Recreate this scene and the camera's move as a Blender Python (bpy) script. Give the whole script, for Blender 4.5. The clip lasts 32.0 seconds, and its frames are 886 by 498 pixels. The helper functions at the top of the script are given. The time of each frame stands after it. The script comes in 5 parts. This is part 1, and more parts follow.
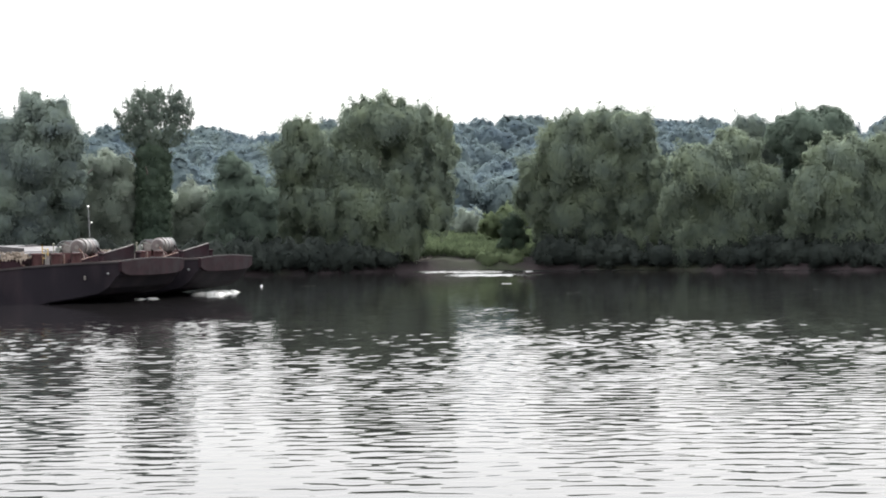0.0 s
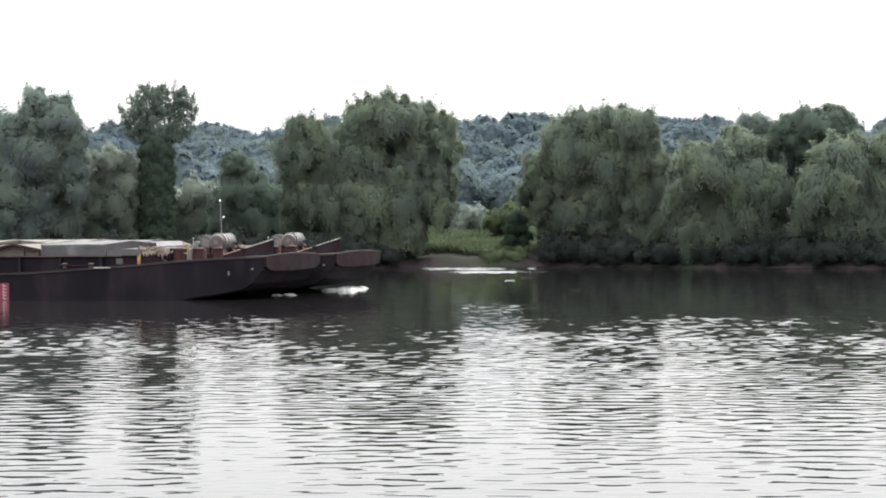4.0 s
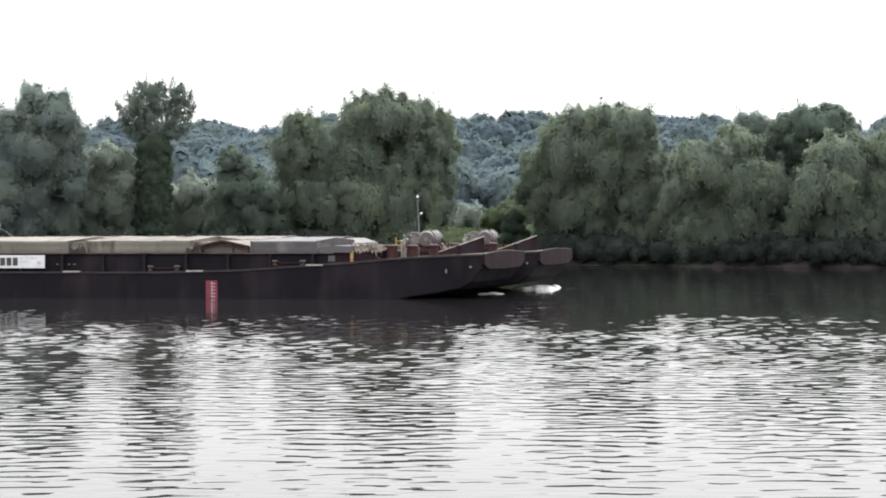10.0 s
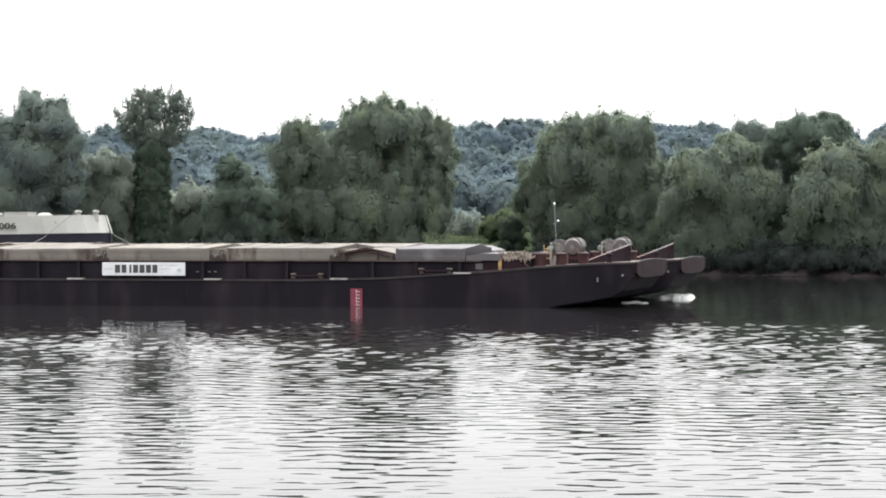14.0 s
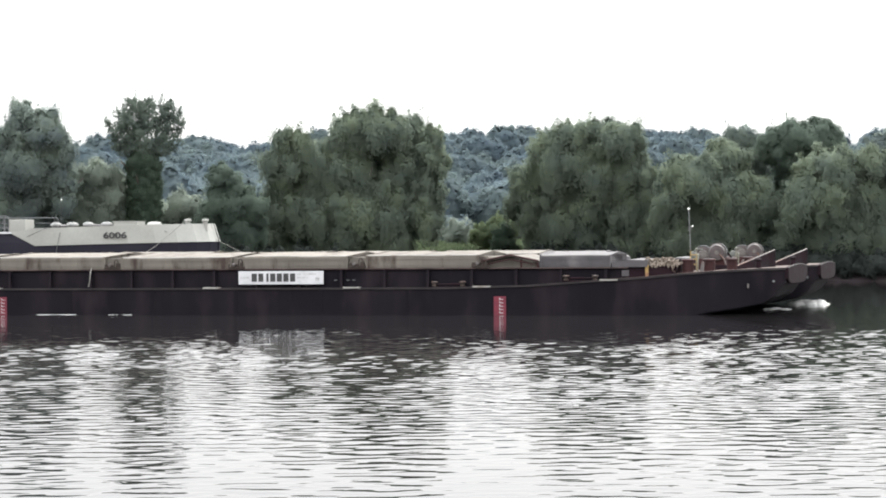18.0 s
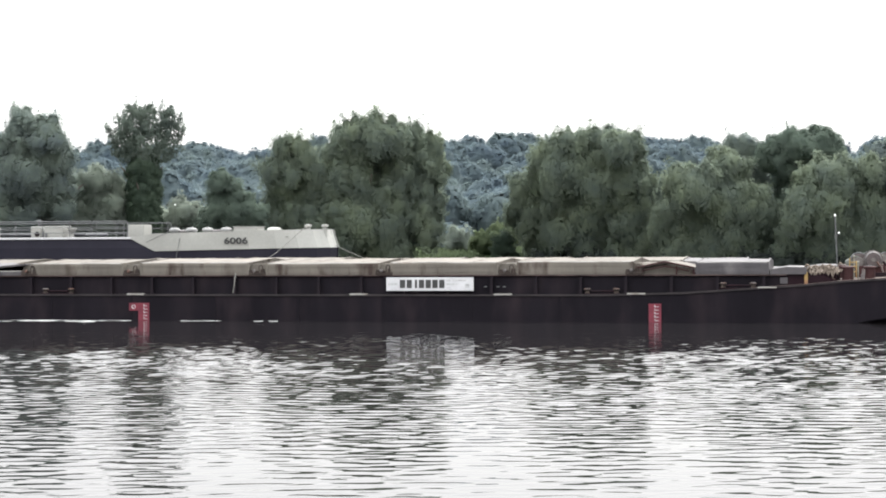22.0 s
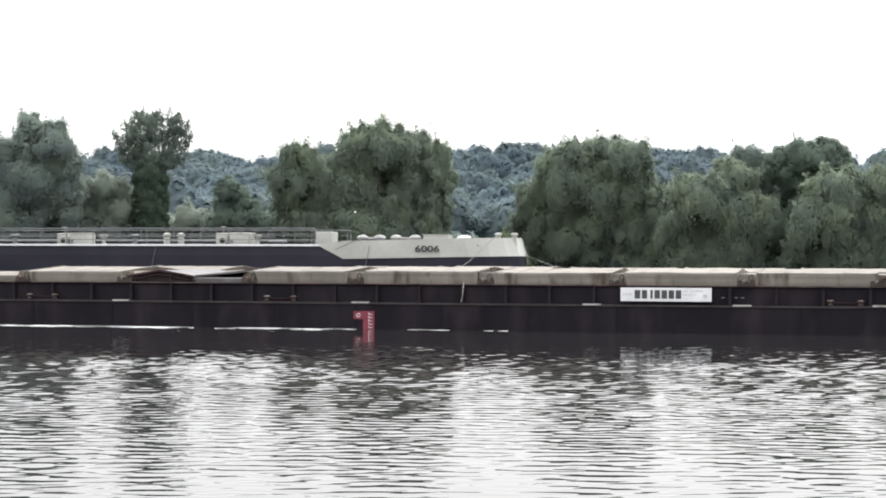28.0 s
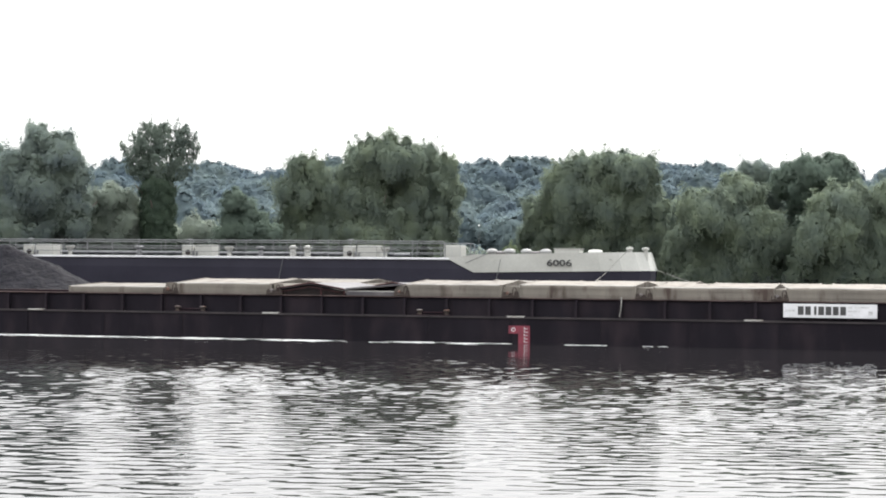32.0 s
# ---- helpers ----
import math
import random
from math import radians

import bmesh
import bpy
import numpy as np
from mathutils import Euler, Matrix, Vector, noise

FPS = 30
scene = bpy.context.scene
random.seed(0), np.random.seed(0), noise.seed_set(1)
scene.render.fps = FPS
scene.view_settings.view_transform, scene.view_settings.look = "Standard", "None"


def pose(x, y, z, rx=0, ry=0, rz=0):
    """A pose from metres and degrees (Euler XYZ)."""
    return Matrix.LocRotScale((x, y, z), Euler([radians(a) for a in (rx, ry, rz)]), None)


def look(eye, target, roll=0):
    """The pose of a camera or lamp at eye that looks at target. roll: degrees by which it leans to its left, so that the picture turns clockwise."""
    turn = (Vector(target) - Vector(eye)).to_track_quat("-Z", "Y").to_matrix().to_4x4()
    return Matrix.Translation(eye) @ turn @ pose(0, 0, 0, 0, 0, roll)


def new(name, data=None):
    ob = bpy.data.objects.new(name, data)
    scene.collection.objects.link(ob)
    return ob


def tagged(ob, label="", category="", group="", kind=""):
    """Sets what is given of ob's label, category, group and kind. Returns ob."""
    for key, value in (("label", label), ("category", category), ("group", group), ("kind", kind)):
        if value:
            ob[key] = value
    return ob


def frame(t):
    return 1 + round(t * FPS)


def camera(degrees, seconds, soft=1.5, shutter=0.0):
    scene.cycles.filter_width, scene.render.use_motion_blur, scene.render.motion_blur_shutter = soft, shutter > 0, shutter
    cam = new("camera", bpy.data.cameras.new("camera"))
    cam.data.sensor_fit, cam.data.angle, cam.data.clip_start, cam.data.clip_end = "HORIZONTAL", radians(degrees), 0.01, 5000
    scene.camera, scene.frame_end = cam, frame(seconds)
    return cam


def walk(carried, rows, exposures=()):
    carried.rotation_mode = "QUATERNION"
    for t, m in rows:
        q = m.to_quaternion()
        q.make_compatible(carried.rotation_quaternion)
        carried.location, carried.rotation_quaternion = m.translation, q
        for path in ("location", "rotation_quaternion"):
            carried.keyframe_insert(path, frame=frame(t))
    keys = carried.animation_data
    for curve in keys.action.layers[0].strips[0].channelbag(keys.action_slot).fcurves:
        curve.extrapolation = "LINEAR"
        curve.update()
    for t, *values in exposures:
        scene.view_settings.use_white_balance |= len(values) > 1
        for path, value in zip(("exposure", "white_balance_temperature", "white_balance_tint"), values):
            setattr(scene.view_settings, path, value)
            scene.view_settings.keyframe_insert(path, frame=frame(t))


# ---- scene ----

# ---------------------------------------------------------------- camera
EYE = (0.0, 0.0, 3.386)
cam = camera(27.0, 32.0, soft=1.9)

# seconds, heading (degrees, left positive), tilt up, lean
AIM = [
    (0, -0, -0.491, -0.565),
    (0.5, -0.023, -0.375, -0.634),
    (1, -0.022, -0.429, -0.639),
    (1.5, -0.001, -0.41, -0.565),
    (2, 0.02, -0.545, -0.567),
    (2.5, 0.021, -0.652, -0.566),
    (3, -0.012, -0.529, -0.41),
    (3.5, 0.07, -0.565, -0.341),
    (5.5, 0.188, -0.657, -0.388),
    (6, 0.117, -0.715, -0.253),
    (6.5, 0.111, -0.672, -0.342),
    (7, 0.129, -0.585, -0.32),
    (7.5, 0.043, -0.485, -0.342),
    (8, -0.025, -0.366, -0.253),
    (8.5, 0.022, -0.474, -0.247),
    (9, 0.081, -0.518, -0.32),
    (9.5, 0.11, -0.635, -0.249),
    (10, 0.016, -0.651, -0.16),
    (10.5, 0.012, -0.612, -0.114),
    (11, 0.029, -0.49, -0.16),
    (11.5, 0.037, -0.469, -0.181),
    (12, 0.015, -0.49, -0.16),
    (12.5, 0.078, -0.522, -0.189),
    (13, 0.025, -0.424, -0.114),
    (13.5, -0.022, -0.413, -0.028),
    (15.5, -0.18, -0.275, -0.163),
    (16, -0.347, -0.19, -0.097),
    (16.5, -0.302, -0.191, -0.339),
    (17, -0.255, -0.166, -0.254),
    (17.5, -0.256, -0.305, -0.324),
    (18, -0.297, -0.182, -0.407),
    (18.5, -0.275, -0.044, -0.543),
    (19, -0.31, 0.09, -0.545),
    (19.5, -0.301, 0.176, -0.478),
    (20, -0.294, 0.173, -0.381),
    (20.5, -0.281, 0.147, -0.386),
    (21, -0.277, 0.078, -0.338),
    (21.5, -0.271, 0.017, -0.318),
    (22, -0.303, 0.035, -0.245),
    (22.5, -0.255, 0.135, -0.176),
    (23, -0.236, 0.17, -0.249),
    (23.5, -0.321, 0.308, -0.181),
    (24, -0.24, 0.229, -0.185),
    (24.5, -0.222, 0.181, -0.164),
    (25, -0.174, 0.085, -0.073),
    (25.5, -0.119, -0.001, -0.095),
    (27.5, -0.138, 0.319, 0.199),
    (28, -0.111, 0.319, 0.199),
    (28.5, -0.082, 0.31, 0.266),
    (29, -0.063, 0.276, 0.288),
    (29.5, 0.07, 0.405, 0.422),
    (30, 0.151, 0.386, 0.194),
    (30.5, 0.185, 0.532, 0.195),
    (31, 0.092, 0.674, 0.42),
    (31.5, 0.112, 0.727, 0.419),
    (32, 0.098, 0.723, 0.558)
]
walk(cam, [(t, pose(*EYE, 90 + tilt, 0, yaw) @ pose(0, 0, 0, 0, 0, lean)) for t, yaw, tilt, lean in AIM],
     [(0.0, 0.36), (8.0, 0.31), (16.0, 0.38), (20.0, 0.42), (25.0, 0.38), (32.0, 0.37)])

# ---------------------------------------------------------------- world and light
SUN_EL, SUN_AZ = radians(52), radians(30)
world = bpy.data.worlds.new("sky")
scene.world = world
world.use_nodes = True
wn = world.node_tree.nodes
wl = world.node_tree.links
sky = wn.new("ShaderNodeTexSky")
sky.sky_type = "NISHITA"
sky.sun_disc = False
sky.sun_elevation, sky.sun_rotation = SUN_EL, SUN_AZ
sky.air_density, sky.dust_density, sky.ozone_density = 1.2, 6.0, 1.0
grey = wn.new("ShaderNodeHueSaturation")
grey.inputs["Saturation"].default_value = 0.2
wl.new(sky.outputs["Color"], grey.inputs["Color"])
veil = wn.new("ShaderNodeMix")
veil.data_type = "RGBA"
veil.inputs[0].default_value = 0.65
way = wn.new("ShaderNodeTexCoord")
height = wn.new("ShaderNodeSeparateXYZ")
wl.new(way.outputs["Generated"], height.inputs[0])
tone = wn.new("ShaderNodeCombineColor")
for k, (low, high) in enumerate(((10.95, 49.0), (10.9, 50.0), (10.75, 51.5))):
    lift = wn.new("ShaderNodeMapRange")
    lift.inputs[3].default_value, lift.inputs[4].default_value = low, high
    wl.new(height.outputs["Z"], lift.inputs[0])
    wl.new(lift.outputs[0], tone.inputs[k])
wl.new(tone.outputs[0], veil.inputs[7])
wl.new(grey.outputs["Color"], veil.inputs[6])
bg = wn["Background"]
bg.inputs["Strength"].default_value = 0.12
wl.new(veil.outputs[2], bg.inputs["Color"])

sun_data = bpy.data.lights.new("sun", "SUN")
sun_data.energy, sun_data.angle, sun_data.color = 2.3, radians(12), (1.0, 0.94, 0.84)
sun = new("sun", sun_data)
sun.matrix_world = look((40, 120, 200), (40 - 200 * math.sin(SUN_AZ) / math.tan(SUN_EL), 120 - 200 * math.cos(SUN_AZ) / math.tan(SUN_EL), 0))


# ---------------------------------------------------------------- materials
def material(name, low, high, rough=0.7, metal=0.0, scale=2.0, fine=18.0, bump=0.3, reach=0.02, stretch=(1, 1, 1),
             stain=None, stain_scale=0.6, stain_from=0.55, stain_to=0.7, thin=0.0, islands=0.0, pieces=0.0, spec=0.5):
    """Two-scale colour, relief and roughness; optional stains of a second colour, light through leaves, change from leaf to leaf."""
    m = bpy.data.materials.new(name)
    m.use_nodes = True
    n, l = m.node_tree.nodes, m.node_tree.links
    b = n["Principled BSDF"]
    b.inputs["Metallic"].default_value = metal
    b.inputs["Specular IOR Level"].default_value = spec
    tc = n.new("ShaderNodeTexCoord")
    mp = n.new("ShaderNodeMapping")
    mp.inputs["Scale"].default_value = stretch
    l.new(tc.outputs["Object"], mp.inputs["Vector"])

    def grain(s, detail):
        g = n.new("ShaderNodeTexNoise")
        g.inputs["Scale"].default_value, g.inputs["Detail"].default_value = s, detail
        l.new(mp.outputs["Vector"], g.inputs["Vector"])
        return g.outputs["Fac"]

    def blend(fac, a, c):
        x = n.new("ShaderNodeMix")
        x.data_type = "RGBA"
        for sock, v in ((0, fac), (6, a), (7, c)):
            if isinstance(v, (tuple, float)):
                x.inputs[sock].default_value = v
            else:
                l.new(v, x.inputs[sock])
        return x.outputs[2]

    def ramp(fac, lo, hi):
        r = n.new("ShaderNodeMapRange")
        r.inputs[1].default_value, r.inputs[2].default_value = lo, hi
        l.new(fac, r.inputs[0])
        return r.outputs[0]

    big, small = grain(scale, 4), grain(fine, 3)
    add = n.new("ShaderNodeMath")
    add.operation = "MULTIPLY_ADD"
    add.inputs[1].default_value = 0.35
    l.new(small, add.inputs[0])
    l.new(big, add.inputs[2])
    fac = ramp(add.outputs[0], 0.45, 0.9)
    if islands:
        geo = n.new("ShaderNodeNewGeometry")
        mixed = n.new("ShaderNodeMix")
        mixed.inputs[0].default_value = islands
        l.new(fac, mixed.inputs[2])
        l.new(geo.outputs["Random Per Island"], mixed.inputs[3])
        fac = mixed.outputs[0]
    if pieces:
        info = n.new("ShaderNodeObjectInfo")
        mixed = n.new("ShaderNodeMix")
        mixed.inputs[0].default_value = pieces
        l.new(fac, mixed.inputs[2])
        l.new(info.outputs["Random"], mixed.inputs[3])
        fac = mixed.outputs[0]
    colour = blend(fac, (*low, 1.0), (*high, 1.0))
    if stain:
        colour = blend(ramp(grain(stain_scale, 6), stain_from, stain_to), colour, (*stain, 1.0))
    l.new(colour, b.inputs["Base Color"])
    r = n.new("ShaderNodeMapRange")
    r.inputs[3].default_value, r.inputs[4].default_value = max(rough - 0.12, 0.02), min(rough + 0.12, 1)
    l.new(small, r.inputs[0])
    l.new(r.outputs[0], b.inputs["Roughness"])
    if bump:
        bp = n.new("ShaderNodeBump")
        bp.inputs["Strength"].default_value, bp.inputs["Distance"].default_value = bump, reach
        l.new(add.outputs[0], bp.inputs["Height"])
        l.new(bp.outputs["Normal"], b.inputs["Normal"])
    if thin:
        tr = n.new("ShaderNodeBsdfTranslucent")
        l.new(colour, tr.inputs["Color"])
        mx = n.new("ShaderNodeMixShader")
        mx.inputs[0].default_value = thin
        l.new(b.outputs[0], mx.inputs[1])
        l.new(tr.outputs[0], mx.inputs[2])
        l.new(mx.outputs[0], n["Material Output"].inputs["Surface"])
    return m


LEAF = dict(rough=0.7, scale=0.3, fine=1.2, bump=0, thin=0.58, islands=0.03, spec=0.05)
M_WILLOW = material("willow_leaves", (0.1333, 0.1654, 0.1437), (0.1919, 0.2291, 0.1566), **LEAF)
M_ASH = material("ash_leaves", (0.1284, 0.1597, 0.1667), (0.2302, 0.2750, 0.2232), **LEAF)
M_POPLAR = material("poplar_leaves", (0.0951, 0.1197, 0.1064), (0.1690, 0.2047, 0.1666), **LEAF)
M_IVY = material("ivy_leaves", (0.0475, 0.0673, 0.0517), (0.0927, 0.1266, 0.0882), **LEAF)
M_OAK = material("oak_leaves", (0.0909, 0.1195, 0.1009), (0.1631, 0.2086, 0.1634), **LEAF)
# the blue haze of distance is put into these leaf colours
M_FAR = material("hazed_far_wood_leaves", (0.1039, 0.1434, 0.1786), (0.1540, 0.1970, 0.1900), **dict(LEAF, scale=0.13, fine=0.5))
M_PALE = material("pale_willow_leaves", (0.1913, 0.2232, 0.1963), (0.3031, 0.3452, 0.2841), **LEAF)
M_SHRUB = material("meadow_shrub_leaves", (0.105, 0.135, 0.078), (0.165, 0.205, 0.115), **LEAF)
# scrub green darkened to stand in for the shade at the tree bases
M_SCRUB = material("shade_dark_scrub_leaves", (0.0305, 0.0376, 0.0354), (0.0570, 0.0676, 0.0600), **LEAF)
M_GRASS = material("meadow_grass", (0.056, 0.076, 0.043), (0.106, 0.135, 0.076), **LEAF)
M_BARK = material("bark", (0.05, 0.042, 0.035), (0.13, 0.11, 0.09), rough=0.9, scale=1.5, fine=14, bump=0.7, stretch=(1, 1, 0.25))
M_TIMBER = material("stacked_timber", (0.0936, 0.072, 0.05625), (0.1872, 0.1512, 0.12), rough=0.8, scale=2, fine=16, stretch=(0.3, 1, 1))
M_DRIFT = material("dead_wood", (0.07, 0.06, 0.054), (0.16, 0.14, 0.125), rough=0.85, scale=2, fine=20)
M_SOIL = material("bank_soil", (0.010, 0.008, 0.009), (0.026, 0.019, 0.021), rough=0.95, scale=0.3, fine=3, bump=0.8, reach=0.1,
                  stain=(0.021, 0.025, 0.015), stain_scale=0.12, stain_from=0.5, stain_to=0.65, spec=0.2)
M_HULL = material("hull_steel", (0.0066, 0.0056, 0.0078), (0.0116, 0.0098, 0.0130), rough=0.65, scale=0.5, fine=9, bump=0.25, stretch=(1, 1, 0.35),
                  stain=(0.022, 0.0165, 0.0195), stain_scale=0.8, stain_from=0.48, stain_to=0.78, spec=0.06)
M_RUST = material("rusty_plate", (0.0078, 0.0045, 0.0061), (0.0207, 0.0109, 0.0139), rough=0.85, spec=0.08, scale=1.2, fine=16, bump=0.4,
                  stain=(0.02, 0.017, 0.0195), stain_scale=0.8, stain_from=0.5, stain_to=0.7)
M_OXIDE = material("red_oxide_steel", (0.0213, 0.0101, 0.0107), (0.0505, 0.0229, 0.0231), rough=0.8, spec=0.15, scale=1.5, fine=16, bump=0.3)
M_STRAKE = material("scuffed_hull_edge", (0.009, 0.007, 0.008), (0.03, 0.024, 0.025), rough=0.6, scale=1.1, fine=9, spec=0.3)
M_LIP = material("rubbed_rail_edge", (0.0525, 0.0336, 0.0302), (0.1275, 0.0852, 0.0766), rough=0.6, scale=0.8, fine=9, stain=(0.03, 0.018, 0.016), stain_scale=0.9, stain_from=0.5, stain_to=0.66)
M_BRACKET = material("tan_rust", (0.0170, 0.0112, 0.0089), (0.0409, 0.0280, 0.0218), rough=0.85, scale=3, fine=18)
M_DECK = material("deck_steel", (0.03, 0.02, 0.018), (0.075, 0.046, 0.036), rough=0.8, scale=0.8, fine=10)
M_EDGE = material("worn_steel_edge", (0.07, 0.062, 0.062), (0.17, 0.155, 0.15), rough=0.5, metal=0.3, scale=1.5, fine=14,
                  stain=(0.1, 0.05, 0.035), stain_scale=0.7, stain_from=0.45, stain_to=0.6)
M_COVER = material("cream_hatch_paint", (0.0860, 0.0770, 0.0660), (0.1620, 0.1450, 0.1230), rough=0.75, scale=0.9, fine=6, bump=0.25, stretch=(1, 1, 0.3),
                   stain=(0.045, 0.031, 0.025), stain_scale=1.5, stain_from=0.56, stain_to=0.7, pieces=0.4, spec=0.3)
# pale step plate colour; on the roof edges it paints a sky glint
M_EAVE = material("pale_plate_and_roof_glint", (0.2, 0.19, 0.175), (0.3, 0.29, 0.27), rough=0.6, scale=0.9, fine=8, stain=(0.13, 0.1, 0.08), stain_scale=1.1, stain_from=0.58, stain_to=0.7)
M_ALU = material("dull_aluminium", (0.0544, 0.0507, 0.0543), (0.0884, 0.0820, 0.0860), rough=0.6, metal=0.1, scale=0.9, fine=10, bump=0.2, spec=0.3,
                 stain=(0.15, 0.142, 0.14), stain_scale=0.7, stain_from=0.55, stain_to=0.75)
M_DRUM = material("galvanised_drum", (0.085, 0.0782, 0.0783), (0.187, 0.1742, 0.174), rough=0.45, metal=0.6, scale=2, fine=20,
                  stain=(0.14, 0.08, 0.055), stain_scale=1.3, stain_from=0.6, stain_to=0.72)
M_GEAR = material("greasy_drum_steel", (0.07, 0.06, 0.055), (0.19, 0.175, 0.165), rough=0.55, metal=0.4, scale=2, fine=20)
M_POST = material("pale_green_paint", (0.12, 0.122, 0.095), (0.22, 0.215, 0.17), rough=0.6, scale=3, fine=16, stain=(0.13, 0.09, 0.06), stain_scale=2.5, stain_from=0.55, stain_to=0.7)
M_FACE = material("brown_grey_drum_plate", (0.05, 0.04, 0.04), (0.11, 0.09, 0.088), rough=0.55, metal=0.3, scale=2, fine=18)
M_GREEN = material("grey_green_paint", (0.07, 0.0782, 0.07), (0.14, 0.1496, 0.133), rough=0.6, scale=2, fine=16, stain=(0.12, 0.08, 0.06), stain_scale=1.5, stain_from=0.6, stain_to=0.75)
M_WHITE = material("white_paint", (0.42, 0.42, 0.43), (0.55, 0.55, 0.56), rough=0.5, scale=1.2, fine=12, bump=0.1)
M_CREAM = material("tanker_cream_paint", (0.235, 0.235, 0.215), (0.315, 0.315, 0.29), rough=0.45, scale=0.4, fine=6, bump=0.1,
                   stain=(0.42, 0.4, 0.34), stain_scale=0.9, stain_from=0.66, stain_to=0.85)
M_DOME = material("pale_grey_hatch_paint", (0.1400, 0.1400, 0.1365), (0.2100, 0.2100, 0.2030), rough=0.5, scale=2, fine=14, bump=0.1)
M_TAR = material("tanker_black_paint", (0.011, 0.0105, 0.017), (0.02, 0.019, 0.028), rough=0.55, spec=0.12, scale=0.3, fine=5, bump=0.1)
M_RAIL = material("galvanised_rail", (0.08, 0.082, 0.085), (0.15, 0.152, 0.155), rough=0.5, metal=0.4, scale=2, fine=20)
M_RED = material("draught_mark_red", (0.0900, 0.0063, 0.0171), (0.1550, 0.0126, 0.0285), rough=0.6, scale=3, fine=14,
                 stain=(0.12, 0.03, 0.035), stain_scale=2, stain_from=0.6, stain_to=0.8)
M_YELLOW = material("yellow_paint", (0.24, 0.15, 0.04), (0.36, 0.25, 0.09), rough=0.6, scale=3, fine=14,
                    stain=(0.2, 0.1, 0.05), stain_scale=2, stain_from=0.5, stain_to=0.65)
M_INK = material("black_lettering", (0.015, 0.015, 0.015), (0.04, 0.04, 0.04), rough=0.6, scale=4, fine=20, bump=0)
M_FAINT = material("worn_lettering", (0.25, 0.25, 0.25), (0.5, 0.5, 0.5), rough=0.7, scale=8, fine=30, bump=0)
M_ROPE = material("mooring_rope", (0.1054, 0.1023, 0.0928), (0.1860, 0.1798, 0.1664), rough=0.9, scale=6, fine=40)
M_COAL = material("coal", (0.0036, 0.0035, 0.0051), (0.0088, 0.0084, 0.0115), rough=0.8, scale=2.5, fine=9, bump=0.9, reach=0.12, spec=0.1)
M_FOAM = material("foam", (0.42, 0.42, 0.41), (0.72, 0.72, 0.7), rough=0.7, scale=3, fine=12, bump=0.6, reach=0.05)
# near-black colour holds the shade inside the hold, gable and port
M_DARK = material("painted_opening_shade", (0.008, 0.006, 0.006), (0.02, 0.013, 0.012), rough=0.9, scale=1, fine=8)
M_WING = material("pale_wing", (0.5, 0.5, 0.48), (0.7, 0.7, 0.67), rough=0.8, scale=60, fine=300, bump=0, thin=0.3)
M_LAMP = material("lamp_glass", (0.75, 0.75, 0.72), (0.88, 0.88, 0.85), rough=0.2, scale=5, fine=20, bump=0)


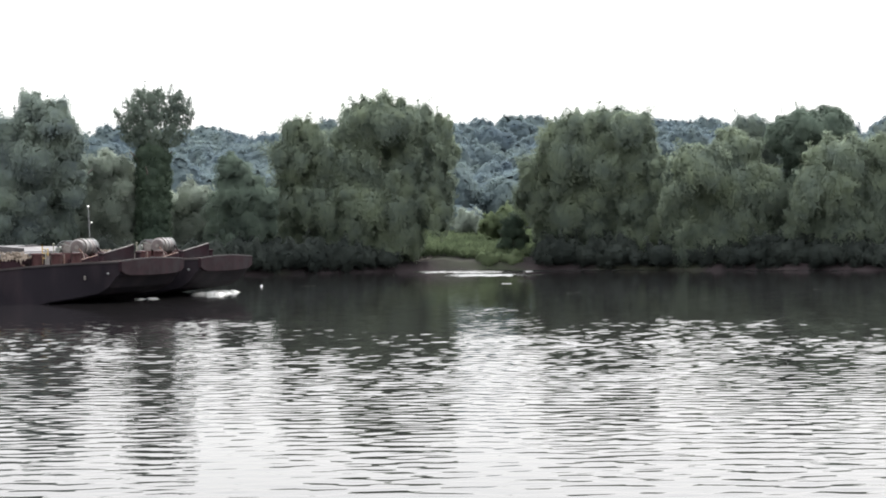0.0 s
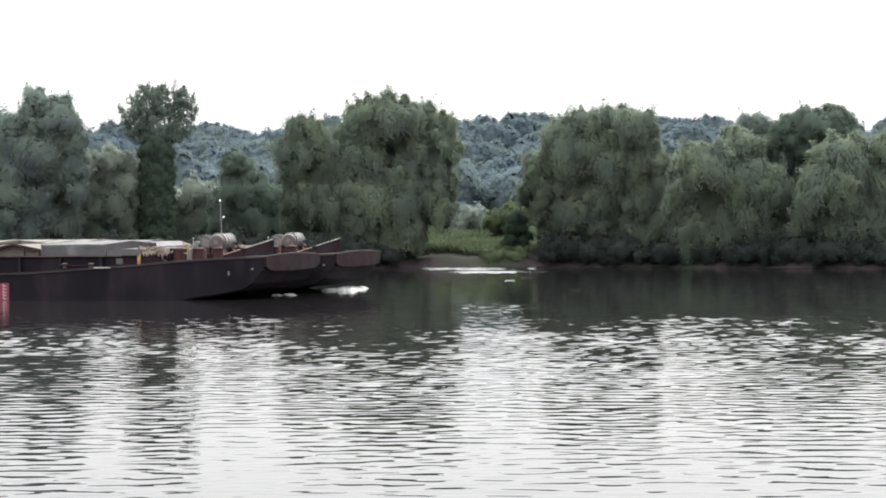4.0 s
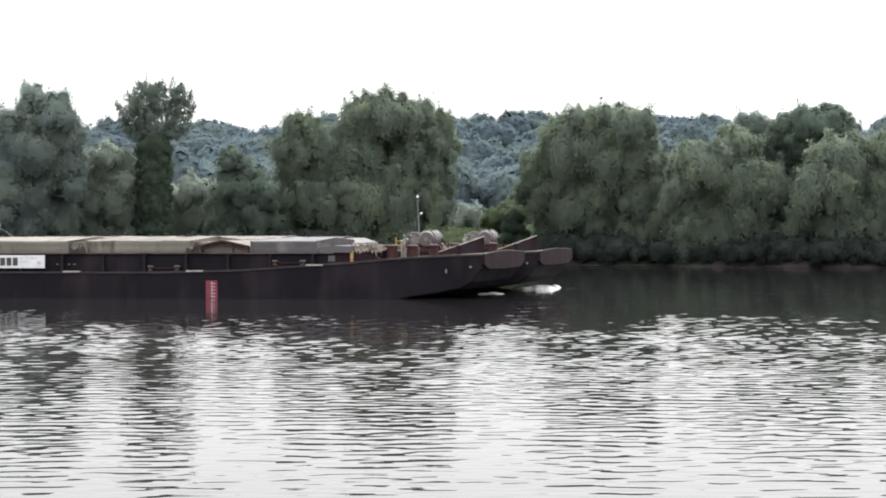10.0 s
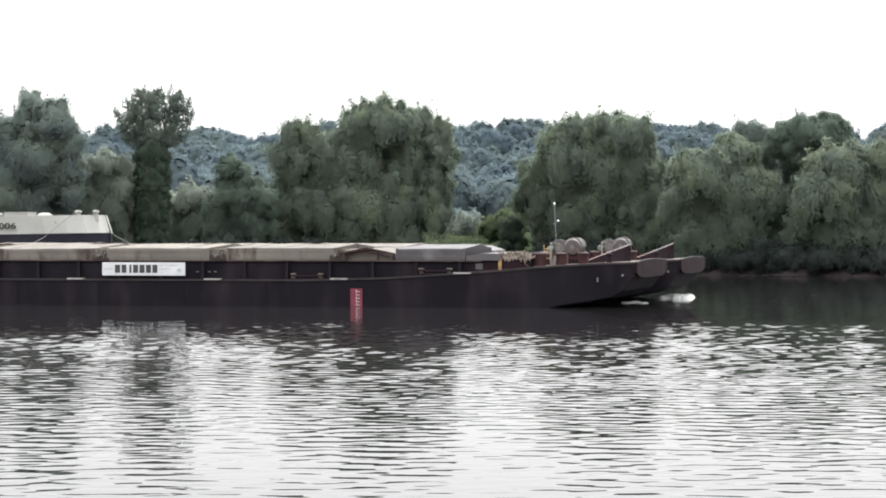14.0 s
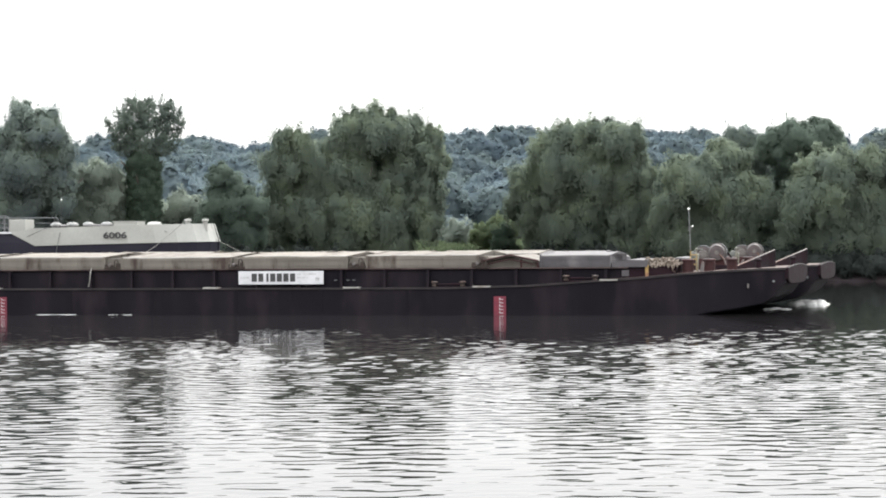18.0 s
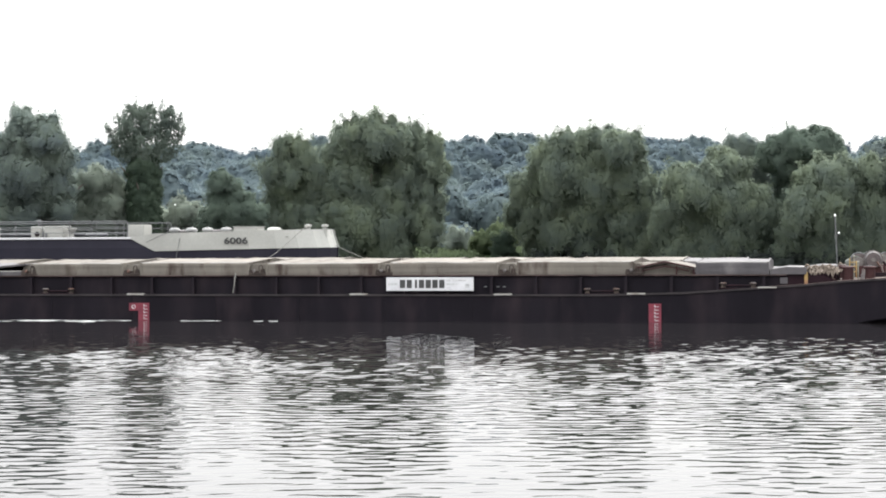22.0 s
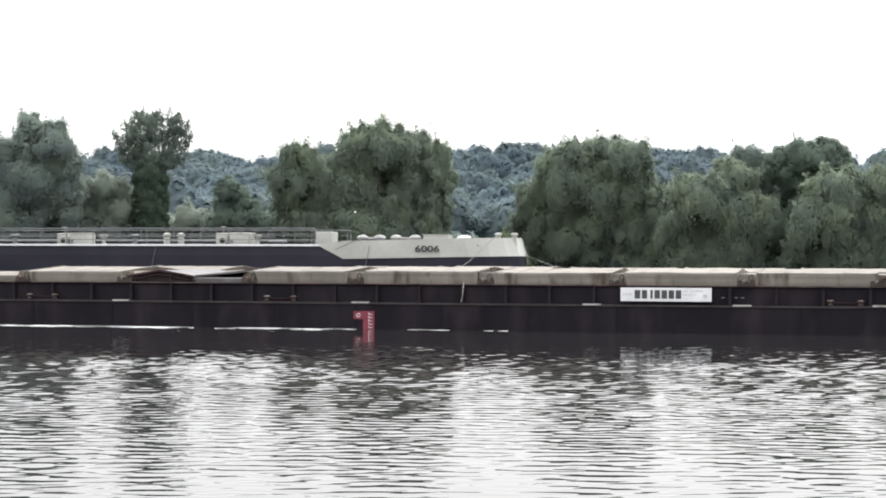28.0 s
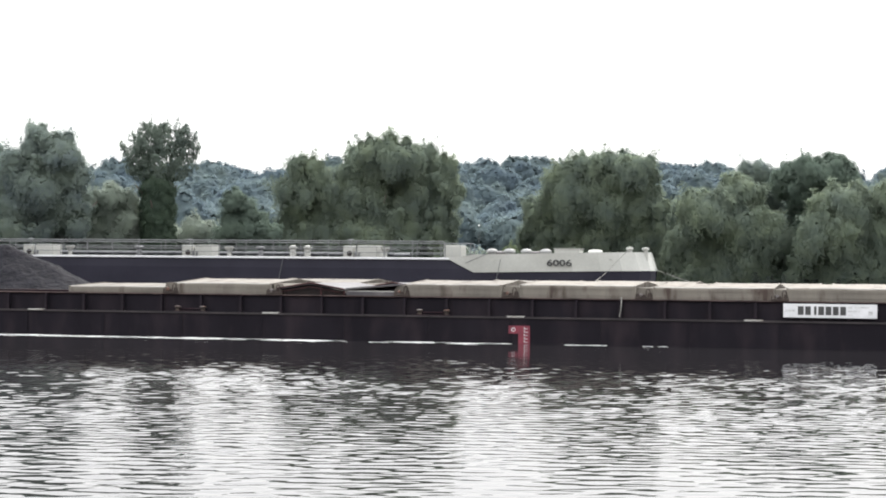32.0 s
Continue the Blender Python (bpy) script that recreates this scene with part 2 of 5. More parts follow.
def water_material(name, ripple, lee, rough=0.015):
    m = bpy.data.materials.new(name)
    m.use_nodes = True
    n, l = m.node_tree.nodes, m.node_tree.links
    b = n["Principled BSDF"]
    b.inputs["Base Color"].default_value = (0.013, 0.012, 0.0128, 1)
    b.inputs["Roughness"].default_value = rough
    b.inputs["IOR"].default_value = 1.333
    b.inputs["Specular IOR Level"].default_value = 0.41
    tc = n.new("ShaderNodeTexCoord")
    heights = []
    for sx, sy, weight, detail, turn in ((1.3, 2.8, 1.0, 0.6, 0.12), (2.6, 5.0, 0.3, 0.5, -0.2), (0.3, 0.7, 0.7, 0.0, 0.08)):
        mp = n.new("ShaderNodeMapping")
        mp.inputs["Scale"].default_value = (sx, sy, 1)
        mp.inputs["Rotation"].default_value = (0, 0, turn)
        l.new(tc.outputs["Object"], mp.inputs["Vector"])
        g = n.new("ShaderNodeTexNoise")
        g.inputs["Scale"].default_value, g.inputs["Detail"].default_value, g.inputs["Roughness"].default_value = 1.0, detail, 0.45
        l.new(mp.outputs["Vector"], g.inputs["Vector"])
        k = n.new("ShaderNodeMath")
        k.operation = "MULTIPLY"
        k.inputs[1].default_value = weight
        l.new(g.outputs["Fac"], k.inputs[0])
        heights.append(k.outputs[0])
    total = heights[0]
    for hgt in heights[1:]:
        a = n.new("ShaderNodeMath")
        l.new(total, a.inputs[0])
        l.new(hgt, a.inputs[1])
        total = a.outputs[0]
    # the wind reaches the near half of the river; the far half lies in the lee of the trees
    sep = n.new("ShaderNodeSeparateXYZ")
    l.new(tc.outputs["Object"], sep.inputs[0])
    patch = n.new("ShaderNodeTexNoise")
    patch.inputs["Scale"].default_value = 0.09
    l.new(tc.outputs["Object"], patch.inputs["Vector"])
    edge = n.new("ShaderNodeMath")
    edge.operation = "MULTIPLY_ADD"
    edge.inputs[1].default_value = 24.0
    l.new(patch.outputs["Fac"], edge.inputs[0])
    l.new(sep.outputs["Y"], edge.inputs[2])
    rng = n.new("ShaderNodeMapRange")
    rng.inputs[1].default_value, rng.inputs[2].default_value = 62.0 + 12, 72.0 + 12
    rng.inputs[3].default_value, rng.inputs[4].default_value = 1.0, lee
    l.new(edge.outputs[0], rng.inputs[0])
    mul = n.new("ShaderNodeMath")
    mul.operation = "MULTIPLY"
    l.new(total, mul.inputs[0])
    l.new(rng.outputs[0], mul.inputs[1])
    bp = n.new("ShaderNodeBump")
    bp.inputs["Strength"].default_value, bp.inputs["Distance"].default_value = 1.0, ripple
    l.new(mul.outputs[0], bp.inputs["Height"])
    l.new(bp.outputs["Normal"], b.inputs["Normal"])
    return m


M_WATER = water_material("river_water", 0.0022, 2.4)
M_RUFFLED = water_material("ruffled_water", 0.004, 1.0, 0.1)


# ---------------------------------------------------------------- building helpers
def thing(name, label, category, group="", kind=""):
    return tagged(new(name), label, category, group, kind)


def finish(name, bm, mat, smooth=False):
    bmesh.ops.recalc_face_normals(bm, faces=bm.faces)
    me = bpy.data.meshes.new(name)
    bm.to_mesh(me)
    bm.free()
    me.materials.append(mat)
    if smooth:
        for f in me.polygons:
            f.use_smooth = True
    return me


def part(name, bm, mat, parent, label="", smooth=False):
    ob = new(name, finish(name, bm, mat, smooth))
    ob.parent = parent
    return tagged(ob, label)


def share(name, me, parent, m=None):
    ob = new(name, me)
    ob.parent = parent
    if m is not None:
        ob.matrix_basis = m
    return ob


def box(bm, x0, x1, y0, y1, z0, z1, bevel=0.0):
    vs = [bm.verts.new((x, y, z)) for x in (x0, x1) for y in (y0, y1) for z in (z0, z1)]
    fs = [bm.faces.new([vs[i] for i in q]) for q in ((0, 1, 3, 2), (4, 6, 7, 5), (0, 4, 5, 1), (2, 3, 7, 6), (0, 2, 6, 4), (1, 5, 7, 3))]
    if bevel:
        bmesh.ops.bevel(bm, geom=list({e for f in fs for e in f.edges}), offset=bevel, segments=2, affect="EDGES", profile=0.6)
    return bm


def boxed(*a, **k):
    return box(bmesh.new(), *a, **k)


def tube(bm, points, radius, sides=8, cap=True, radii=None):
    """A round bar along points."""
    rings = []
    pts = [Vector(p) for p in points]
    for i, p in enumerate(pts):
        d = (pts[min(i + 1, len(pts) - 1)] - pts[max(i - 1, 0)]).normalized()
        s = d.cross(Vector((0.31, 0.17, 0.93)) if abs(d.z) < 0.9 else Vector((1, 0.1, 0))).normalized()
        t = d.cross(s)
        r = radii[i] if radii else radius
        rings.append([bm.verts.new(p + r * (math.cos(q) * s + math.sin(q) * t)) for q in (2 * math.pi * k / sides for k in range(sides))])
    for a, b in zip(rings, rings[1:]):
        for k in range(sides):
            bm.faces.new((a[k], a[(k + 1) % sides], b[(k + 1) % sides], b[k]))
    if cap:
        bm.faces.new(rings[0][::-1])
        bm.faces.new(rings[-1])
    return bm


def lathe(bm, profile, centre=(0, 0, 0), axis="z", sides=16):
    """A turned body: profile of (radius, height) along an axis."""
    rings = []
    for r, h in profile:
        ring = []
        for k in range(sides):
            q = 2 * math.pi * k / sides
            a, b = r * math.cos(q), r * math.sin(q)
            v = {"z": (a, b, h), "y": (a, h, b), "x": (h, a, b)}[axis]
            ring.append(bm.verts.new(Vector(centre) + Vector(v)))
        rings.append(ring)
    for a, b in zip(rings, rings[1:]):
        for k in range(sides):
            bm.faces.new((a[k], a[(k + 1) % sides], b[(k + 1) % sides], b[k]))
    bm.faces.new(rings[0][::-1])
    bm.faces.new(rings[-1])
    return bm


def prism(bm, outline, y0, y1):
    """An outline of (x, z) made solid from y0 to y1."""
    a = [bm.verts.new((x, y0, z)) for x, z in outline]
    b = [bm.verts.new((x, y1, z)) for x, z in outline]
    bm.faces.new(a)
    bm.faces.new(b[::-1])
    for i in range(len(a)):
        j = (i + 1) % len(a)
        bm.faces.new((a[i], b[i], b[j], a[j]))
    return bm


def cross(bm, outline, x0, x1):
    """An outline of (y, z) made solid from x0 to x1."""
    a = [bm.verts.new((x0, y, z)) for y, z in outline]
    b = [bm.verts.new((x1, y, z)) for y, z in outline]
    bm.faces.new(a)
    bm.faces.new(b[::-1])
    for i in range(len(a)):
        j = (i + 1) % len(a)
        bm.faces.new((a[i], b[i], b[j], a[j]))
    return bm


def loft(bm, sections):
    rings = [[bm.verts.new(p) for p in s] for s in sections]
    k = len(rings[0])
    for a, b in zip(rings, rings[1:]):
        for i in range(k):
            bm.faces.new((a[i], a[(i + 1) % k], b[(i + 1) % k], b[i]))
    bm.faces.new(rings[0][::-1])
    bm.faces.new(rings[-1])
    return bm


def quads_mesh(name, corners, mat, facing=None):
    """A mesh of loose quads from an array (n, 4, 3), or triangles where the fourth corner is nan; facing: a soft normal for each."""
    k = len(corners)
    tri = np.isnan(corners[:, 3, 0])
    if facing is not None:
        flat = np.cross(corners[:, 1] - corners[:, 0], corners[:, 2] - corners[:, 0])
        back = (flat * facing).sum(axis=1) < 0
        swap = corners.copy()
        swap[:, 1] = np.where(tri[:, None], corners[:, 2], corners[:, 3])
        swap[:, 2] = np.where(tri[:, None], corners[:, 1], corners[:, 2])
        swap[:, 3] = np.where(tri[:, None], corners[:, 3], corners[:, 1])
        corners = np.where(back[:, None, None], swap, corners)
    keep = np.ones((k, 4), bool)
    keep[:, 3] = ~tri
    co = corners[keep]
    count = np.where(tri, 3, 4)
    me = bpy.data.meshes.new(name)
    me.vertices.add(len(co))
    me.vertices.foreach_set("co", co.reshape(-1).astype(np.float32))
    me.loops.add(len(co))
    me.loops.foreach_set("vertex_index", np.arange(len(co), dtype=np.int32))
    me.polygons.add(k)
    me.polygons.foreach_set("loop_start", (np.cumsum(count) - count).astype(np.int32))
    me.update(calc_edges=True)
    if facing is not None:
        soft = me.attributes.new("custom_normal", "FLOAT_VECTOR", "POINT")
        soft.data.foreach_set("vector", np.repeat(unit(facing), count, axis=0).reshape(-1).astype(np.float32))
    me.materials.append(mat)
    return me


def unit(v):
    return v / (np.linalg.norm(v, axis=1, keepdims=True) + 1e-9)


def leaves(rng, centres, along, facing, length, width):
    """Leaves: a pointed blade at each centre, along its way, its face towards facing."""
    k = len(centres)
    side = unit(np.cross(unit(along), unit(facing)))
    along = np.cross(unit(facing), side)
    a = along * (length * rng.uniform(0.6, 1.3, (k, 1)) / 2)
    s = side * (width * rng.uniform(0.6, 1.3, (k, 1)) / 2)
    return np.stack([centres - a, centres + 0.4 * a + s, centres + a - 0.8 * s, np.full_like(a, np.nan)], axis=1)


# ---------------------------------------------------------------- ground, water
SLOPE = 0.033


def bank_y(x):
    return 150 + 18 * np.exp(-((x - 4) / 21) ** 2)


def hill_z(x, y):
    rise = np.clip((y - 265) / 170, 0, 1)
    top = 16.2 + 1.0 * np.sin(x * 0.045 + 1.1) + 0.012 * x.clip(-150, 150) + 1.7 * np.exp(-((x + 48) / 24) ** 2) + 0.6 * np.exp(-((x - 50) / 20) ** 2) + 1.1 * np.exp(-((x - 20) / 26) ** 2)
    back = np.clip((y - 900) / 900, 0, 1)
    return top * rise * rise * (3 - 2 * rise) * (1 - 0.8 * back)


def ground_z(x, y):
    s = y - bank_y(x)
    far = np.interp(s, [-40, -8, -1.5, 0, 0.5, 1.1, 3, 8, 20, 90], [-3, -1.6, -0.35, 0.03, 0.5, 0.95, 1.15, 1.5, 2.75, 3.3])
    near = np.interp(y, [-60, 4, 9, 15, 30], [2.4, 1.75, 1.3, -0.2, -3])
    bumps = 0.25 * np.sin(x * 0.9 + 2 * np.sin(y * 0.5)) * np.sin(y * 0.8 + x * 0.23)
    return np.where(y > 60, far, near) + hill_z(x, y) + np.where(s > 0.4, bumps, 0.15 * bumps)


def ground_sheet():
    xs = np.unique(np.concatenate([np.linspace(-4000, -260, 16), np.linspace(-260, -62, 34), np.arange(-60, 62, 1.5), np.linspace(64, 260, 34), np.linspace(260, 4000, 16)]))
    ys = np.unique(np.concatenate([np.linspace(-4000, -80, 14), np.linspace(-60, 40, 41), np.linspace(50, 140, 8), np.arange(142, 200, 0.8), np.linspace(202, 500, 60), np.linspace(540, 4500, 18)]))
    gx, gy = np.meshgrid(xs, ys)
    v = np.stack([gx, gy, ground_z(gx, gy)], axis=-1).reshape(-1, 3)
    r, c = len(ys), len(xs)
    i = (np.arange(r - 1)[:, None] * c + np.arange(c - 1)[None]).reshape(-1)
    me = bpy.data.meshes.new("ground")
    me.from_pydata(v.tolist(), [], np.stack([i, i + 1, i + c + 1, i + c], axis=1).tolist())
    me.materials.append(M_SOIL)
    for p in me.polygons:
        p.use_smooth = True
    return tagged(new("ground", me), "muddy brown river banks, green meadow and a long hill", "ground", kind="structure")


def river():
    """One sheet of water; wind waves on its near half die away in the lee of the far bank."""
    rng = np.random.default_rng(41)
    xs = np.concatenate([[-3000, -700, -150, -60], np.arange(-31, 23, 0.16), [60, 150, 700, 3000]])
    ys = np.concatenate([[10.0, 14.0], np.arange(20, 46, 0.05), np.arange(46, 92, 0.09), [110.0, 140.0, 180.0, 230.0]])
    gx, gy = np.meshgrid(xs, ys)
    z = np.zeros_like(gx)
    count = 64
    for k in range(count):
        wave = 2 * math.pi / (0.24 * 3.6 ** rng.random())
        turn = rng.normal() * 0.75 + 0.16
        phase = (gx * math.sin(turn) + gy * math.cos(turn)) * wave + rng.uniform(0, 6.28)
        z += SLOPE * math.sqrt(2 / count) / wave * (np.sin(phase) + 0.12 * np.cos(2 * phase))
    fine = np.zeros_like(gx)
    for k in range(26):
        wave = 2 * math.pi / (0.13 * 1.9 ** rng.random())
        turn = rng.normal() * 0.4 + 0.15
        fine += 0.6 * SLOPE * math.sqrt(2 / 26) / wave * np.sin((gx * math.sin(turn) + gy * math.cos(turn)) * wave + rng.uniform(0, 6.28))
    z += fine * np.clip((56 - gy) / 14, 0, 1)
    patch = sum(np.sin(gx * a + gy * b + c) for a, b, c in ((0.21, 0.13, 1.0), (-0.34, 0.27, 2.2), (0.55, 0.2, 0.4), (0.12, 0.45, 5.0))) / 4
    calm = np.clip((gy + 9 * patch - 54) / 28, 0, 1)
    gust = 1 + 0.35 * np.sin(gx * 0.31 + 2 * np.sin(gy * 0.11)) * np.sin(gy * 0.24 + 0.6)
    edge = np.clip((gx + 40) / 6, 0, 1) * np.clip((28 - gx) / 6, 0, 1) * np.clip((gy - 11) / 2, 0, 1) * np.clip((91 - gy) / 4, 0, 1)
    open_water = 0.84 + 0.74 * np.clip((gy - 26) / 30, 0, 1)
    z *= gust * open_water * edge * (1 - 0.88 * calm)
    v = np.stack([gx, gy, z], axis=-1).reshape(-1, 3)
    r, c = len(ys), len(xs)
    i = (np.arange(r - 1)[:, None] * c + np.arange(c - 1)[None]).reshape(-1)
    quads = np.stack([i, i + 1, i + c + 1, i + c], axis=1).reshape(-1).astype(np.int32)
    me = bpy.data.meshes.new("water")
    me.vertices.add(r * c)
    me.vertices.foreach_set("co", v.reshape(-1).astype(np.float32))
    me.loops.add(len(quads))
    me.loops.foreach_set("vertex_index", quads)
    me.polygons.add(len(quads) // 4)
    me.polygons.foreach_set("loop_start", np.arange(0, len(quads), 4, dtype=np.int32))
    me.update(calc_edges=True)
    me.materials.append(M_WATER)
    return tagged(new("water", me), "grey-brown river water with small ripples reflecting the sky", "river", kind="structure")


def ruffles():
    """Wind-ruffled streaks on the sheltered water under the far bank: rows of short, low wavelets."""
    rng = np.random.default_rng(31)
    quads = []
    for x, y, a, c in ((2.9, 161.5, 5.6, 5.6), (3.6, 147, 3.6, 2.6), (-14, 146, 3.6, 0.4), (17.5, 160.5, 9.0, 0.8), (33, 152.6, 9.5, 0.8), (31, 148, 4.0, 0.2), (14, 150, 3.0, 0.2), (25, 128, 2.2, 0.2), (-20, 139, 3.0, 0.2), (-9, 121, 2.6, 0.2),
                       (5.5, 128, 2.6, 0.2), (9.5, 116, 1.6, 0.2), (1.5, 108, 1.6, 0.2), (17, 121, 1.4, 0.2), (28, 112, 1.8, 0.2), (-7, 118, 1.4, 0.2), (4.2, 122, 3.0, 0.2), (12, 108, 1.0, 0.2), (21, 104, 1.6, 0.2), (31, 135, 2.0, 0.2), (7, 102, 2.0, 0.2)):
        for v in np.arange(-c, c, 0.42):
            half = a * math.sqrt(max(1 - (v / c) ** 2, 0.02))
            u = -half
            while u < half:
                wide = rng.uniform(0.5, 1.6) if c > 0.5 else rng.uniform(0.25, 0.8)
                if rng.random() < (0.86 if c > 0.5 else 0.55):
                    h = rng.uniform(0.018, 0.05) if c > 0.5 else rng.uniform(0.012, 0.03)
                    p = y + v + rng.uniform(-0.1, 0.1)
                    e = x + u
                    quads.append([(e, p, 0.003), (e + wide, p, 0.003), (e + 0.8 * wide, p + 0.36, h), (e + 0.2 * wide, p + 0.36, h)])
                    quads.append([(e + 0.2 * wide, p + 0.36, h), (e + 0.8 * wide, p + 0.36, h), (e + wide, p + 0.6, 0.002), (e, p + 0.6, 0.002)])
                u += wide * 0.9
    tagged(new("ruffled_water", quads_mesh("ruffled_water", np.array(quads), M_RUFFLED)), "bright wind-ruffled streaks on the river under the far bank", "water", kind="stuff")


ground_sheet()
water = river()
ruffles()


# ---------------------------------------------------------------- trees
def trunk_mesh(rng, height, spread, radius, base):
    bm = bmesh.new()
    lean = rng.uniform(-0.06, 0.06, 2)
    pts = [(lean[0] * q * height, lean[1] * q * height, base + q * (height - base)) for q in (0, 0.12, 0.3, 0.5, 0.72, 0.95)]
    tube(bm, pts, radius, 9, radii=[radius * s for s in (1.45, 1.05, 0.9, 0.7, 0.42, 0.12)])
    for k in range(7):
        q = rng.uniform(0.22, 0.7)
        a = rng.uniform(0, 2 * math.pi)
        z0 = base + q * (height - base)
        r = spread * rng.uniform(0.5, 0.85)
        p0 = Vector((lean[0] * q * height, lean[1] * q * height, z0))
        p2 = p0 + Vector((math.cos(a) * r, math.sin(a) * r, (height - z0) * rng.uniform(0.25, 0.6)))
        tube(bm, [p0, p0.lerp(p2, 0.5) + Vector((0, 0, -0.1 * r)), p2], radius, 6, radii=[radius * 0.5, radius * 0.32, radius * 0.08])
    return bm


def spread_ways(rng, count, low):
    """Evenly strewn, shaken directions above a lowest height."""
    i = np.arange(count) + 0.5
    h = 1 - (1 - low) * i / count
    q = i * 2.39996 + rng.uniform(0, 6.28)
    p = np.sqrt(np.clip(1 - h * h, 0, 1))
    return unit(np.stack([p * np.cos(q), p * np.sin(q), h], axis=1) + rng.normal(size=(count, 3)) * 0.8 / math.sqrt(count))


def crown_quads(rng, lobes, dense, leaf, blade, droop, puff=(0.55, 1.2), clump=0.5, reach=(0.68, 0.94), low=-0.7, shoots=0.5, stray=0.02, whole=None, coat=0.15, local=0.45, solid=0.58, spray=1.0, shell=(7, 4)):
    """Puffs of leaves over round lobes (x, y, z, rx, ry, rz), hanging where they droop, with loose shoots; also the soft normal of each leaf."""
    out, face = [], []
    up = np.array([0, 0, 1.0])
    turn_q, turn_w = np.meshgrid(2 * np.pi * np.arange(shell[0] + 1) / shell[0], np.pi * np.arange(shell[1] + 1) / shell[1], indexing="ij")
    ball = np.stack([np.sin(turn_w) * np.cos(turn_q), np.sin(turn_w) * np.sin(turn_q), np.cos(turn_w)], axis=-1)
    for x, y, z, rx, ry, rz in lobes:
        area = 4 * math.pi * ((rx * ry) ** 1.6 / 3 + (rx * rz) ** 1.6 / 3 + (ry * rz) ** 1.6 / 3) ** (1 / 1.6)
        count = max(int(area * clump), 8)
        d = spread_ways(rng, count, low)
        size = np.array([rx, ry, rz])
        c = np.array([x, y, z]) + d * rng.uniform(*reach, (count, 1)) * size
        r = rng.uniform(*puff, count).clip(0.0, 0.5 * min(rx, ry, rz) + 0.12)
        keep = np.ones(count, bool)
        for X, Y, Z, RX, RY, RZ in lobes:
            if (X, Y, Z) != (x, y, z) and abs(X - x) < RX + rx and abs(Y - y) < RY + ry and abs(Z - z) < RZ + rz:
                keep &= (((c - (X, Y, Z)) / (RX, RY, RZ)) ** 2).sum(axis=1) > 0.5
        c, d, r = c[keep], d[keep], r[keep]
        if not len(c):
            continue
        lie = unit(d / size)
        if whole is not None:
            lie = unit(0.7 * lie + 0.5 * unit((c - whole[0]) / whole[1]))
        n = (dense * 2 * math.pi * r * r).astype(int) + 6
        cc, dd, ll, rr = np.repeat(c, n, axis=0), np.repeat(d, n, axis=0), np.repeat(lie, n, axis=0), np.repeat(r, n)[:, None]
        k = len(cc)
        e = unit(rng.normal(size=(k, 3)) + 0.7 * dd + 0.45 * up)
        far = np.where(rng.random((k, 1)) < stray, rng.uniform(1.05, 1.25, (k, 1)), rng.uniform(0.66, 1.07, (k, 1)))
        off = e * rr * far
        hang = max(droop, 0) * rng.random((k, 1)) ** 2 * (0.35 + rr) * 1.3
        off = off - up * hang
        off[:, :2] *= 1 - 0.25 * np.clip(hang, 0, 1)
        along = rng.normal(size=(k, 3)) * 0.45 + e * 0.5 + up * (0.35 - 2.0 * droop)
        facing = e + 0.5 * dd + 0.2 * up + rng.normal(size=(k, 3)) * 0.22
        out.append(leaves(rng, cc + off, along, facing, leaf, leaf * blade))
        face.append(e * local + ll * 0.5 + up * 0.1 + rng.normal(size=(k, 3)) * 0.04)
        # the leafy body of each puff, under its outer leaves
        if solid:
            near = ball[None] * (solid * r[:, None, None, None] * (1 + 0.16 * np.sin(3 * turn_q + c[:, 0, None, None] * 5) * np.sin(4 * turn_w + c[:, 2, None, None] * 7))[..., None])
            near[..., 2] -= 0.3 * max(droop, 0) * r[:, None, None] * (1 - ball[None, ..., 2])
            near = near + c[:, None, None]
            out.append(np.stack([near[:, :-1, :-1], near[:, 1:, :-1], near[:, 1:, 1:], near[:, :-1, 1:]], axis=3).reshape(-1, 4, 3))
            f = (ball[:-1, :-1] + ball[1:, 1:] + ball[1:, :-1] + ball[:-1, 1:]) / 4
            face.append((unit(f.reshape(-1, 3))[None] * local + lie[:, None] * 0.5 + up * 0.1).reshape(-1, 3) + rng.normal(size=(len(c) * f.shape[0] * f.shape[1], 3)) * 0.1)
        # an even inner coat of leaves that hides the heart
        m = int(area * dense * coat)
        if m:
            g = spread_ways(rng, m, low - 0.15)
            pts = np.array([x, y, z]) + g * size * rng.uniform(0.7, 0.84, (m, 1))
            free = np.ones(m, bool)
            for X, Y, Z, RX, RY, RZ in lobes:
                if (X, Y, Z) != (x, y, z):
                    free &= (((pts - (X, Y, Z)) / (RX, RY, RZ)) ** 2).sum(axis=1) > 0.5
            g, pts = g[free], pts[free]
            m = len(g)
            out.append(leaves(rng, pts, rng.normal(size=(m, 3)) * 0.5 + up * (0.3 - 2.0 * droop), g + rng.normal(size=(m, 3)) * 0.3, leaf * 1.3, leaf * blade * 1.5))
            face.append(unit(g / size) + up * 0.15 + rng.normal(size=(m, 3)) * 0.08)
        # shoots that break the outline, on the upper half above all
        m = max(int(len(c) * shoots), 1)
        pick = rng.integers(0, len(c), m)
        pick = pick[d[pick][:, 2] > rng.uniform(-0.5, 0.5, len(pick))]
        m = len(pick)
        if not m:
            continue
        way = unit(d[pick] * 0.8 + rng.normal(size=(m, 3)) * 0.3 + up * (0.9 - 0.5 * droop))
        per = 34
        step = np.tile(np.linspace(0.15, 1.0, per), m)[:, None]
        w = np.repeat(way, per, axis=0)
